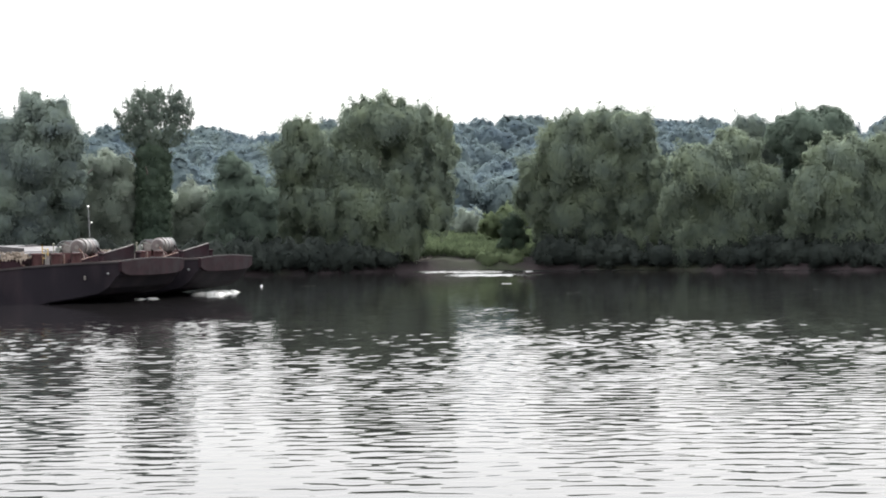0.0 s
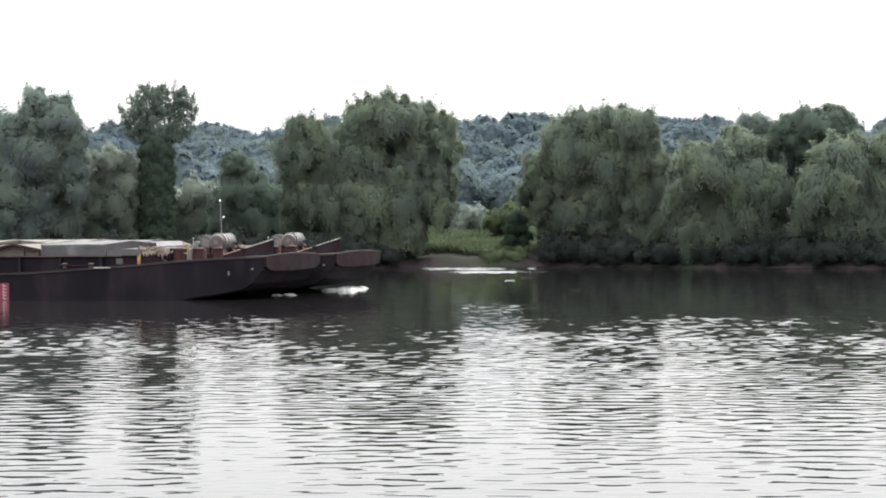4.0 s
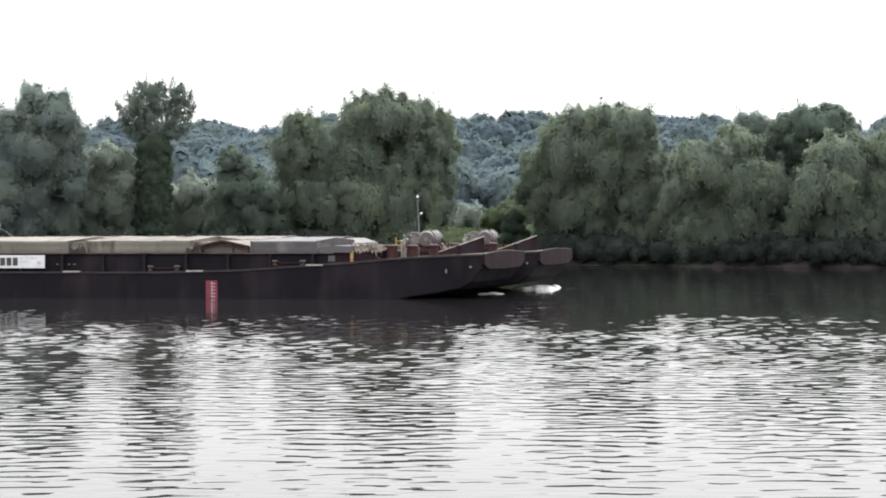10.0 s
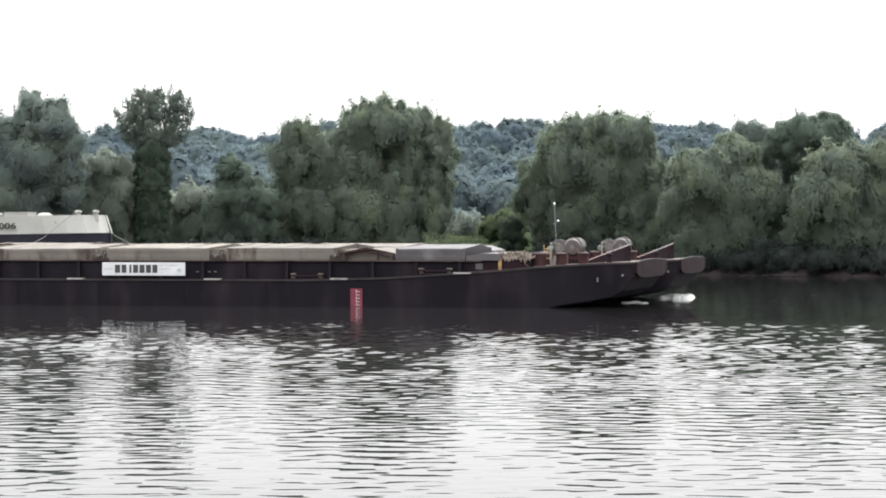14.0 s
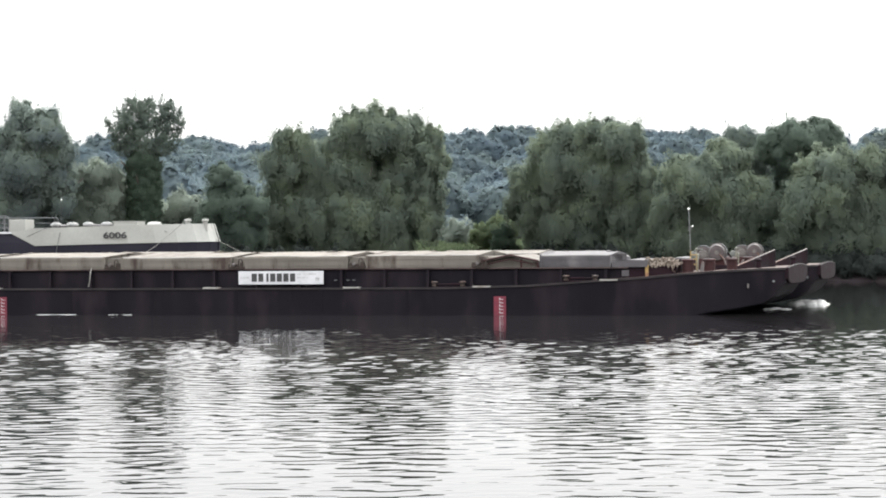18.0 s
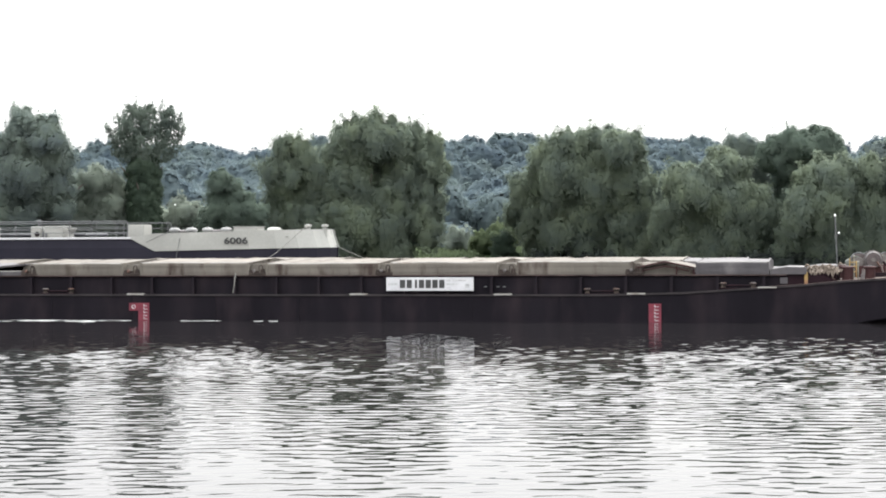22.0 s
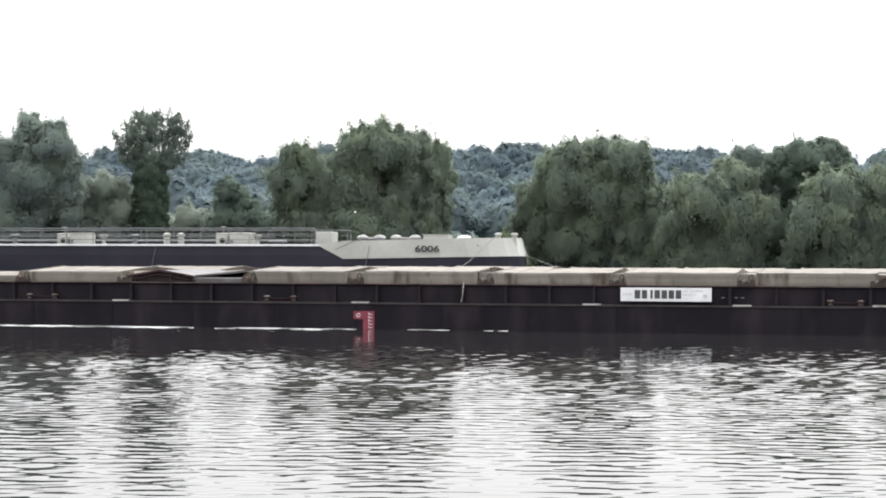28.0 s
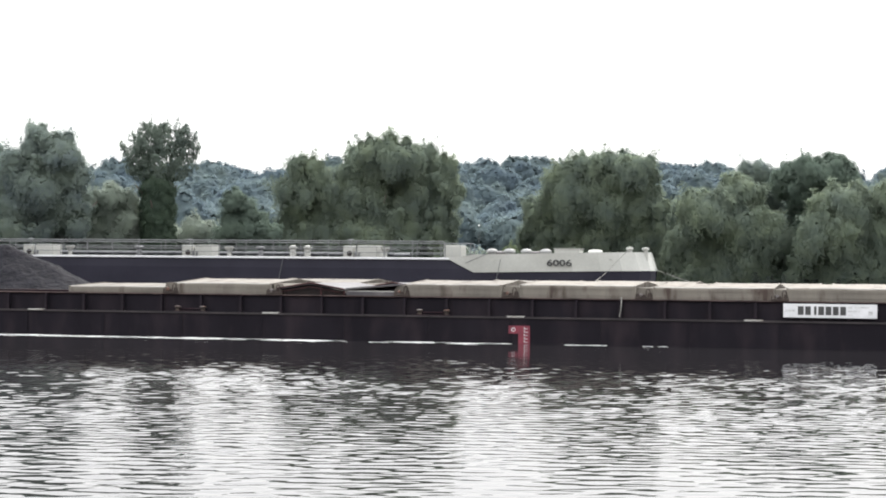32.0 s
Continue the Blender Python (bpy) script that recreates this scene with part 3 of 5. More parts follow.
        length = spray * np.repeat(r[pick] * 0.5 + rng.uniform(0.1, 0.55, m), per)[:, None]
        pts = np.repeat(c[pick] + d[pick] * r[pick][:, None] * 0.75, per, axis=0) + w * step * length - up * 0.25 * max(droop, 0) * (step * length) ** 2
        pts = pts + rng.normal(size=pts.shape) * leaf * 0.75 * (1.2 - step)
        out.append(leaves(rng, pts, w + rng.normal(size=w.shape) * 0.5, w * 0.2 + np.repeat(d[pick], per, axis=0) + rng.normal(size=w.shape) * 0.4, leaf, leaf * blade))
        face.append(w * 0.4 + np.repeat(lie[pick], per, axis=0) * 0.7)
    return np.concatenate(out), np.concatenate(face)


def core_quads(lobes, inset, nu=20, nv=12):
    """Uneven leafy heart of the crown, that closes it against the sky."""
    out, face = [], []
    q, w = np.meshgrid(2 * np.pi * np.arange(nu + 1) / nu, np.pi * np.arange(nv + 1) / nv, indexing="ij")
    ball = np.stack([np.sin(w) * np.cos(q), np.sin(w) * np.sin(q), np.cos(w)], axis=-1)
    for x, y, z, rx, ry, rz in lobes:
        k = inset * (1 + 0.07 * np.sin(3 * q + x) * np.sin(4 * w + z) + 0.05 * np.sin(5 * q + 2 * z) * np.sin(7 * w + x))
        p = ball * k[..., None] * np.array([rx, ry, rz]) + np.array([x, y, z])
        out.append(np.stack([p[:-1, :-1], p[1:, :-1], p[1:, 1:], p[:-1, 1:]], axis=2).reshape(-1, 4, 3))
        f = (ball[:-1, :-1] + ball[1:, 1:] + ball[1:, :-1] + ball[:-1, 1:]) / 4
        face.append(f.reshape(-1, 3))
    return np.concatenate(out), np.concatenate(face)


def foliage(name, mat, *sets):
    return quads_mesh(name, np.concatenate([s[0] for s in sets]), mat, np.concatenate([s[1] for s in sets]))


KINDS = {
    # material, leaves per square metre, leaf length, blade, droop, heart, depth of a lobe, puffs per square metre, size of a puff, shoots
    "willow": (M_WILLOW, 80.0, 0.33, 0.4, 0.7, 0.66, 0.85, 0.36, (0.6, 1.5), 0.8),
    "ash": (M_ASH, 80.0, 0.29, 0.48, 0.35, 0.66, 0.9, 0.34, (0.65, 1.45), 0.5),
    "pale": (M_PALE, 80.0, 0.29, 0.45, 0.5, 0.66, 0.85, 0.36, (0.6, 1.35), 0.5),
    "dark": (M_IVY, 80.0, 0.26, 0.5, 0.1, 0.66, 0.95, 1.2, (0.3, 0.6), 0.4),
    "oak": (M_OAK, 80.0, 0.27, 0.52, 0.0, 0.62, 0.95, 0.42, (0.55, 1.2), 0.2),
    "poplar": (M_POPLAR, 62.0, 0.28, 0.45, -0.5, 0.0, 0.95, 0.85, (0.22, 0.5), 2.6),
    "shrub": (M_SHRUB, 80.0, 0.26, 0.5, 0.15, 0.66, 0.9, 1.1, (0.3, 0.6), 0.3),
}
LABELS = {
    "tall_riverside_tree": "tall grey-green leafy tree with two tops on the far bank",
    "willow_bush": "pale grey-green willow bush standing behind the bank trees",
    "ivy_clad_poplar": "poplar with an airy crown and a trunk wrapped in ivy",
    "dark_riverside_tree": "low dark green tree with a pointed top by the water",
    "crack_willow": "very large round grey-green willow hanging to the water",
    "round_shrub": "light green round shrub in the meadow gap",
    "dark_bush": "small dark green bush at the edge of the meadow",
    "bank_bush": "low green bush on the muddy river bank",
    "willow_tree": "broad dense grey-green willow with ragged top shoots",
    "spreading_willow": "low spreading willow with pale drooping tips over the water",
    "slender_tree": "slender green tree rising behind the willows",
    "dark_oak": "dark green dome-shaped oak standing over the willows",
    "riverside_willow": "bushy grey-green willow with foliage down to the water",
    "riverside_tree": "leafy green tree at the end of the tree line",
}


def tree(name, kind, x, y, lobes, seed):
    rng = np.random.default_rng(seed)
    mat, dense, leaf, blade, droop, heart, deep, clump, puff, shoots = KINDS[kind]
    top = max(z + rz for _, z, _, rz in lobes)
    wide = max(abs(dx) + rx for dx, _, rx, _ in lobes)
    base = float(ground_z(np.array([x]), np.array([y]))[0]) - 0.15
    root = thing(name, LABELS[name], "bush" if "shrub" in name or "bush" in name else "tree", "trees on the far bank")
    root.location = (x, y, 0)
    r = 0.028 * top + 0.02 * wide
    part("trunk", trunk_mesh(rng, top * 0.86, wide * 0.7, max(r, 0.08), base), M_BARK, root)
    full = []
    for k, (dx, z, rx, rz) in enumerate(lobes):
        ry = deep * min(rx, 3.4)
        off = (1.0 if k % 3 == 2 else -1.0) * rng.uniform(0.2, 1.0) * min(0.5 * wide, 3.2) * (1.0 if rx < 0.45 * wide else 0.25)
        if kind == "poplar":
            off *= 0.3
        else:
            off -= 0.32 * (z - 0.5 * top) * min(1.0, top / 9)
        full.append((dx, off, z, rx, ry, rz))
    if kind == "poplar":
        column, airy = full[:10], full[10:]
        c = new("ivy", foliage("ivy", M_IVY, crown_quads(rng, column, 60.0, 0.22, 0.6, 0.5, (0.25, 0.45), 1.2, (0.78, 0.95), -0.9, 0.05, 0.03), core_quads(column, 0.85)))
        c.parent = root
        tagged(c, "dark green ivy wrapped round the trunk")
        full = airy
    lo, hi = min(q[2] - q[5] for q in full), max(q[2] + q[5] for q in full)
    whole = (np.array([0.0, 0.0, lo + 0.45 * (hi - lo)]), np.array([wide, max(q[4] for q in full), 0.5 * (hi - lo)]))
    q = [crown_quads(rng, full, dense, leaf, blade, droop, puff, clump, shoots=shoots, whole=None if kind == "poplar" else whole, coat=0.2 if kind == "poplar" else 0.12, solid=0.0 if kind == "poplar" else 0.6, spray=1.6 if kind == "poplar" else 1.0)]
    if heart:
        q.append(core_quads(full, heart))
    c = new("crown", foliage("crown", mat, *q))
    c.parent = root
    return root


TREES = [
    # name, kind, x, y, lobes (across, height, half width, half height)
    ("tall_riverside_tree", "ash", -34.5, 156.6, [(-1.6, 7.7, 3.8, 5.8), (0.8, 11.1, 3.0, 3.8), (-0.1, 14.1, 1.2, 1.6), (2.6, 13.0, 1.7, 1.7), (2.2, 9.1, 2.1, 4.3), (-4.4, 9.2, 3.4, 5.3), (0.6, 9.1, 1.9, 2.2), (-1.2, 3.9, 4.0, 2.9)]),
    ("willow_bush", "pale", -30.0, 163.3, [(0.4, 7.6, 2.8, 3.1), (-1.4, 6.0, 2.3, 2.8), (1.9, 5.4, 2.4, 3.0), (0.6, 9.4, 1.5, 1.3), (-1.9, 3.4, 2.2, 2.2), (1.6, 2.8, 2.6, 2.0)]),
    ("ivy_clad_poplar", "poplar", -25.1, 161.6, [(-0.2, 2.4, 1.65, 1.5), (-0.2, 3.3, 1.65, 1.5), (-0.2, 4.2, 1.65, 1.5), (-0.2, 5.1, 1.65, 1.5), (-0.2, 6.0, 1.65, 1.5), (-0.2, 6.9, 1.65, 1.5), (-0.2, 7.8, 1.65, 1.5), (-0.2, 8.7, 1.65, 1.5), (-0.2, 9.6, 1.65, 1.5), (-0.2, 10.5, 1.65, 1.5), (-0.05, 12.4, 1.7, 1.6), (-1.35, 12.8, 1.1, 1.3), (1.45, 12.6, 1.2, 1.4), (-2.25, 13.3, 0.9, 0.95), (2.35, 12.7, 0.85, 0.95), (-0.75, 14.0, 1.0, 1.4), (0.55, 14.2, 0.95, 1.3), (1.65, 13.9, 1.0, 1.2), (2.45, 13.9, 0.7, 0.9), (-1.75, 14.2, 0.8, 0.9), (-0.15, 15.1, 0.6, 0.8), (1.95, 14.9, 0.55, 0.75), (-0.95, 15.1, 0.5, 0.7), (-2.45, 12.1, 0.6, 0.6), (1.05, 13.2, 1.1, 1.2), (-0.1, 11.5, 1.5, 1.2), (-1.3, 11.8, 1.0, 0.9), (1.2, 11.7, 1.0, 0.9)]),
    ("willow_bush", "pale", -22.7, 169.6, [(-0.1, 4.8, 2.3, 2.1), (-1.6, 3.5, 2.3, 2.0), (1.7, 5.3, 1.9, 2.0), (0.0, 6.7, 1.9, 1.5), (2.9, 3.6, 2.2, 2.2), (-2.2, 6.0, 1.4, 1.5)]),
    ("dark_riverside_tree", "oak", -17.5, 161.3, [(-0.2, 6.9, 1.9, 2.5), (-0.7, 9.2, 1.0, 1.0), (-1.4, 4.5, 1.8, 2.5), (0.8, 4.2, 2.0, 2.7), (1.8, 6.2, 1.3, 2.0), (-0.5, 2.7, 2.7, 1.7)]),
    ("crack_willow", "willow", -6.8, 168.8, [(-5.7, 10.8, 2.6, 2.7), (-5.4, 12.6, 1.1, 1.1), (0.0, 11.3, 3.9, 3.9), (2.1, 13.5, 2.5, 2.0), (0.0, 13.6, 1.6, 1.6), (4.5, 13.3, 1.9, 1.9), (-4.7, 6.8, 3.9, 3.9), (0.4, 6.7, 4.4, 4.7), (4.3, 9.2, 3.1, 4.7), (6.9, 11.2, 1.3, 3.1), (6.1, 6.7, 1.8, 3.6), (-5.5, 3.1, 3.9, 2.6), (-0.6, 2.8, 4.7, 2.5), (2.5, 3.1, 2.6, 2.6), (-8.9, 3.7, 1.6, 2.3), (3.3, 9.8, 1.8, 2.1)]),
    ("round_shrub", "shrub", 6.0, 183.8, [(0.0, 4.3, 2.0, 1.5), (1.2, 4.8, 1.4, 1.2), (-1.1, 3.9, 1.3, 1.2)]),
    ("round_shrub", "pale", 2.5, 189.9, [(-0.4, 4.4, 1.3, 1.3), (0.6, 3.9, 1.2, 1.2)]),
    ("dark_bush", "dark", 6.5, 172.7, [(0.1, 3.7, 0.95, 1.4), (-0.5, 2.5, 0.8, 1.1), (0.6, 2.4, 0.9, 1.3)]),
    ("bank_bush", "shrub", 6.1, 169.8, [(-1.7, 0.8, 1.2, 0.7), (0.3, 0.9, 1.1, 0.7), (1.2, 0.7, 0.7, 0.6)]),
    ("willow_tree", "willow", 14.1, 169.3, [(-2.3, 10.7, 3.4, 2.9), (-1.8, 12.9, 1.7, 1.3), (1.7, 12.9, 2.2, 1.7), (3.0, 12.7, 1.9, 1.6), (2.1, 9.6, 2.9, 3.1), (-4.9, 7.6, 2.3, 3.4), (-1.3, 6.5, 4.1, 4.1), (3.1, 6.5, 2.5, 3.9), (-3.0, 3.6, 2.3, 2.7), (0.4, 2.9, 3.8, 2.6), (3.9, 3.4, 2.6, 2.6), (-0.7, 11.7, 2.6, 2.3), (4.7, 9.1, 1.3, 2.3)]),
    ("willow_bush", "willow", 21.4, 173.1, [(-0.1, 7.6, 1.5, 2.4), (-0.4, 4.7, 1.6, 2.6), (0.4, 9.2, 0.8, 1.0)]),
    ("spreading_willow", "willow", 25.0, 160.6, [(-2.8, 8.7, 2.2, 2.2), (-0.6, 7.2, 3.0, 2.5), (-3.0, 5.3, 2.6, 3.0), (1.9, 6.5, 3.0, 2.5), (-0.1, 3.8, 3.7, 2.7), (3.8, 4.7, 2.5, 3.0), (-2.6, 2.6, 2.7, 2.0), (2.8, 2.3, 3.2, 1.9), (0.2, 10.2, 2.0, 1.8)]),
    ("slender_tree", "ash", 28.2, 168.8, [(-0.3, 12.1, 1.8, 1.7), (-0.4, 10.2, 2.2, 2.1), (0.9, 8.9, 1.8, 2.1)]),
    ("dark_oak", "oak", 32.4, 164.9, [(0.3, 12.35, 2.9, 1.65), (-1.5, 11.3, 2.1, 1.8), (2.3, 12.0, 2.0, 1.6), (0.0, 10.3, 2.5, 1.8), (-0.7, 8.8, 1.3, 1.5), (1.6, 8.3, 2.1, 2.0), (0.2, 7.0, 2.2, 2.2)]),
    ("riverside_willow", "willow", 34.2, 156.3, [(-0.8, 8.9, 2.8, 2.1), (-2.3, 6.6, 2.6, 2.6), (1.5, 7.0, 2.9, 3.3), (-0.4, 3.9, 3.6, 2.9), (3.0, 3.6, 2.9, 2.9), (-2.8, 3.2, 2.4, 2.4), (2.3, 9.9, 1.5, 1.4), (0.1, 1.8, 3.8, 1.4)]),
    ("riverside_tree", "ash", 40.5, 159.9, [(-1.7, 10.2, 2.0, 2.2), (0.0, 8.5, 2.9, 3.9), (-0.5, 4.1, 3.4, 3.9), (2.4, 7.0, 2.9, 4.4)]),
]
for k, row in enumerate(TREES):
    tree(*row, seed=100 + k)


def undergrowth():
    """Low scrub that fringes the far bank under the trees."""
    rng = np.random.default_rng(7)
    lobes = []
    for x in np.arange(-64, 64, 1.1):
        if -4.5 < x < 9.2:
            continue
        y = float(bank_y(np.array(x))) + rng.uniform(0.35, 2.2)
        s = rng.uniform(0.8, 1.8)
        lobes.append((x + rng.uniform(-0.6, 0.6), y, 0.6 + 0.5 * s, 1.3 * s, 1.1 * s, 0.9 * s))
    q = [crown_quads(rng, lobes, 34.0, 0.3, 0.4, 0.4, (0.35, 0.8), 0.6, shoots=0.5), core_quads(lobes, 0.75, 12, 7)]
    tagged(new("undergrowth", foliage("undergrowth", M_SCRUB, *q)), "dense scrub fringing the far bank, shade under the trees put into its dark green", "undergrowth", kind="stuff")


def meadow():
    rng = np.random.default_rng(8)
    k = 26000
    x = rng.uniform(-9, 13, k)
    y = bank_y(x) + 3.0 + 34 * rng.random(k) ** 1.3
    z = ground_z(x, y)
    c = np.stack([x, y, z + 0.3], axis=1)
    along = rng.normal(size=(k, 3)) * 0.35 + np.array([0, 0, 1.0])
    tagged(new("meadow_grass", quads_mesh("meadow_grass", leaves(rng, c, along, rng.normal(size=(k, 3)) + np.array([0, -0.5, 0.8]), 1.15, 0.16), M_GRASS)), "tall bright green grass on the meadow behind the bank", "grass", kind="stuff")


def far_woods():
    rng = np.random.default_rng(9)
    lobes = []
    for y in np.arange(226, 446, 12.5):
        half = 0.26 * y + 12
        for x in np.arange(-half, half, 7.4):
            gx, gy = x + rng.uniform(-2.6, 2.6), y + rng.uniform(-4, 4)
            g = float(ground_z(np.array([gx]), np.array([gy]))[0])
            r = rng.uniform(2.9, 5.4) if y > 238 or abs(gx - 5) > 9 else rng.uniform(2.0, 2.6)
            h = rng.uniform(0.75, 1.15)
            lobes.append((gx, gy, g + r * 0.9 * h, r, r, r * 0.95 * h))
    for x in np.arange(-128, 128, 5.2):
        gx, gy, r = x + rng.uniform(-1.5, 1.5), 424 + rng.uniform(-6, 18), rng.uniform(2.4, 4.0)
        lobes.append((gx, gy, float(ground_z(np.array([gx]), np.array([gy]))[0]) + 0.6 * r, r, r, 0.9 * r))
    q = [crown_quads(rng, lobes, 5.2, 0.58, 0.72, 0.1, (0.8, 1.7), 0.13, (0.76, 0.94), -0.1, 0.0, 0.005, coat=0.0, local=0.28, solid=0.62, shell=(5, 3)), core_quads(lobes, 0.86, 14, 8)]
    tagged(new("far_woods", foliage("far_woods", M_FAR, *q)), "blue-green woods covering the distant hill, haze put into the leaf colour", "woods", kind="stuff")


def driftwood(x, y, seed, size):
    """A bare branch washed up on the mud."""
    rng = np.random.default_rng(seed)
    root = thing("driftwood", "bleached dead branch lying on the muddy bank", "driftwood", "driftwood on the bank")
    root.location = (x, y, float(ground_z(np.array([x]), np.array([y]))[0]) + 0.02)
    part("bough", tube(bmesh.new(), [(-1.2 * size, 0, 0.05), (-0.3 * size, 0.1, 0.25 * size), (0.6 * size, 0, 0.3 * size), (1.3 * size, -0.1, 0.75 * size)], 0.09, 7, radii=[0.1, 0.09, 0.07, 0.03]), M_DRIFT, root)
    for k in range(5):
        a = rng.uniform(-1, 1)
        p = Vector((a * size, 0.05, 0.28 * size))
        q = p + Vector((rng.uniform(-0.6, 0.6), rng.uniform(-0.4, 0.4), rng.uniform(0.3, 0.9))) * size
        part("twig", tube(bmesh.new(), [p, p.lerp(q, 0.5) + Vector((0.05, 0, 0.06)), q], 0.03, 5, radii=[0.045, 0.03, 0.012]), M_DRIFT, root)


undergrowth()
meadow()
far_woods()
for k, (x, off, size) in enumerate(((29.6, 0.9, 0.7), (31.2, 1.1, 0.5), (-1.6, 0.9, 0.5))):
    driftwood(x, float(bank_y(np.array(x))) + off, 60 + k, size)


# ---------------------------------------------------------------- the barges (x along to the bow, y across away from the near side)
BEAM = 9.2
STATIONS = [
    # along, narrowing, deck, bottom
    (-56.0, 0.30, 1.32, 0.10), (-54.0, 0.05, 1.28, -1.10), (-20.0, 0.0, 1.27, -1.2), (6.0, 0.0, 1.27, -1.2), (10.0, 0.0, 1.38, -1.2), (13.0, 0.0, 1.58, -1.1),
    (15.5, 0.0, 1.74, -0.65), (17.4, 0.03, 1.91, -0.18), (18.6, 0.06, 1.98, 0.06), (20.0, 0.12, 2.05, 0.25), (21.2, 0.22, 2.10, 0.45), (21.75, 0.3, 2.11, 0.78), (22.15, 0.36, 2.12, 1.3), (22.3, 0.40, 2.12, 1.4),
]


def deck_at(u):
    return float(np.interp(u, [s[0] for s in STATIONS], [s[2] for s in STATIONS]))


def skew(points):
    """The head of each barge stands slightly askew to its length."""
    return [(u + 0.107 * (y - 4.6) * min(1.0, max(0.0, (u - 16) / 6)), y, z) for u, y, z in points]


def hull_section(u, n, d, b):
    w = BEAM - n
    k = 0.07
    j = float(np.interp(u, [20.0, 22.4], [0.07, 0.6]))
    mid = (2.0, 3.4, 4.6, 5.8, 7.2)
    return skew([(u, n, d), (u, n, b + k), (u, n + j, b), *((u, y, b) for y in mid), (u, w - j, b), (u, w, b + k), (u, w, d), *((u, y, d) for y in mid[::-1])])


def strake(offset, height, y_side, size):
    """A rubbing strake that follows the sheer."""
    secs = []
    for u, n, d, b in STATIONS:
        y = n - size if y_side == 0 else BEAM - n
        z = d + offset
        secs.append(skew([(u, y, z), (u, y + size, z), (u, y + size, z + height), (u, y, z + height)]))
    return loft(bmesh.new(), secs)


def hatch_cover(parent, u0, u1, side, crown, mat, label=""):
    """A cover section with a low ridge: dented roof, side panels, ribs and end frames."""
    secs = []
    for u in np.linspace(u0, u1, 9):
        z = 0.035 * noise.noise(Vector((u * 0.7, side, parent.location.y + crown * 3))) + 0.015 * noise.noise(Vector((u * 2.3, 4, 1)))
        z *= 1 - 0.5 * abs(2 * (u - u0) / (u1 - u0) - 1)
        secs.append([(u, 0.34, 2.21), (u, 0.34, side - 0.05 + z), (u, 0.42, side + z), (u, 4.6, crown + z), (u, 8.78, side + z), (u, 8.86, side - 0.05 + z), (u, 8.86, 2.21)])
    cov = part("hatch_cover", loft(bmesh.new(), secs), mat, parent, label)
    for z in np.linspace(2.33, side - 0.2, 2):
        part("rib", boxed(u0 + 0.06, u1 - 0.06, 0.312, 0.334, z, z + 0.03), mat, cov)
    k = max(2, round((u1 - u0) / 1.25))
    for i in range(k):
        part("side_panel", boxed(u0 + 0.1 + (u1 - u0 - 0.2) * i / k, u0 + 0.1 + (u1 - u0 - 0.2) * (i + 1) / k - 0.015, 0.328, 0.343, 2.24, side - 0.1), mat, cov)
    for u in (u0, u1 - 0.09):
        part("end_frame", cross(bmesh.new(), [(0.3, 2.215), (0.3, side + 0.0), (4.6, crown + 0.035), (8.9, side + 0.0), (8.9, 2.215)], u, u + 0.09), mat, cov)
    # added pale tube: the bright glancing reflection of the roof, as colour
    part("roof_edge", tube(bmesh.new(), [(p[2][0], p[2][1] - 0.02, p[2][2] - 0.012) for p in secs], 0.028, 6), M_EAVE, cov, "rounded roof edge, the roof's sky glint put into its pale colour")
    for i in range(1, k):
        u = u0 + (u1 - u0) * i / k
        part("roof_rib", cross(bmesh.new(), [(0.5, side + 0.002), (4.6, crown + 0.002), (8.7, side + 0.002), (8.7, side + 0.01), (4.6, crown + 0.01), (0.5, side + 0.01)], u - 0.03, u + 0.03), mat, cov)
    return cov


def gable_cover(parent, u0, u1, low, peak, mat, back, label, open_front=True):
    """A cover section set crosswise: two sloping roof plates over a gable end."""
    mid = (u0 + u1) / 2
    g = part("gable_cover", prism(bmesh.new(), [(u0, low), (mid, peak), (u1, low), (u1, low - 0.07), (mid, peak - 0.07), (u0, low - 0.07)], 0.32, 8.6), mat, parent, label)
    y = 0.62 if open_front else 0.37
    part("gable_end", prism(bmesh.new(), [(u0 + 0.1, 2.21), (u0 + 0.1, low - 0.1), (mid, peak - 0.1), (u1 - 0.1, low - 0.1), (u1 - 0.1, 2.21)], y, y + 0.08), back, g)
    if not open_front:
        return g
    for u in (u0, mid + 0.5, u1 - 0.08):
        z = low + (peak - low) * 0.6 - 0.08 if abs(u - mid) < 0.8 else low - 0.07
        part("gable_post", boxed(u, u + 0.08, 0.34, 0.42, 2.2, z), M_OXIDE, g)
    part("gable_edge", tube(bmesh.new(), [(u0, 0.31, low), (mid, 0.31, peak), (u1, 0.31, low)], 0.045, 6), M_OXIDE, g)
    part("gable_purlin", tube(bmesh.new(), [(u0 + 0.25, 0.32, low - 0.16), (mid, 0.32, peak - 0.2), (u1 - 0.25, 0.32, low - 0.16)], 0.026, 6), M_OXIDE, g)
    return g


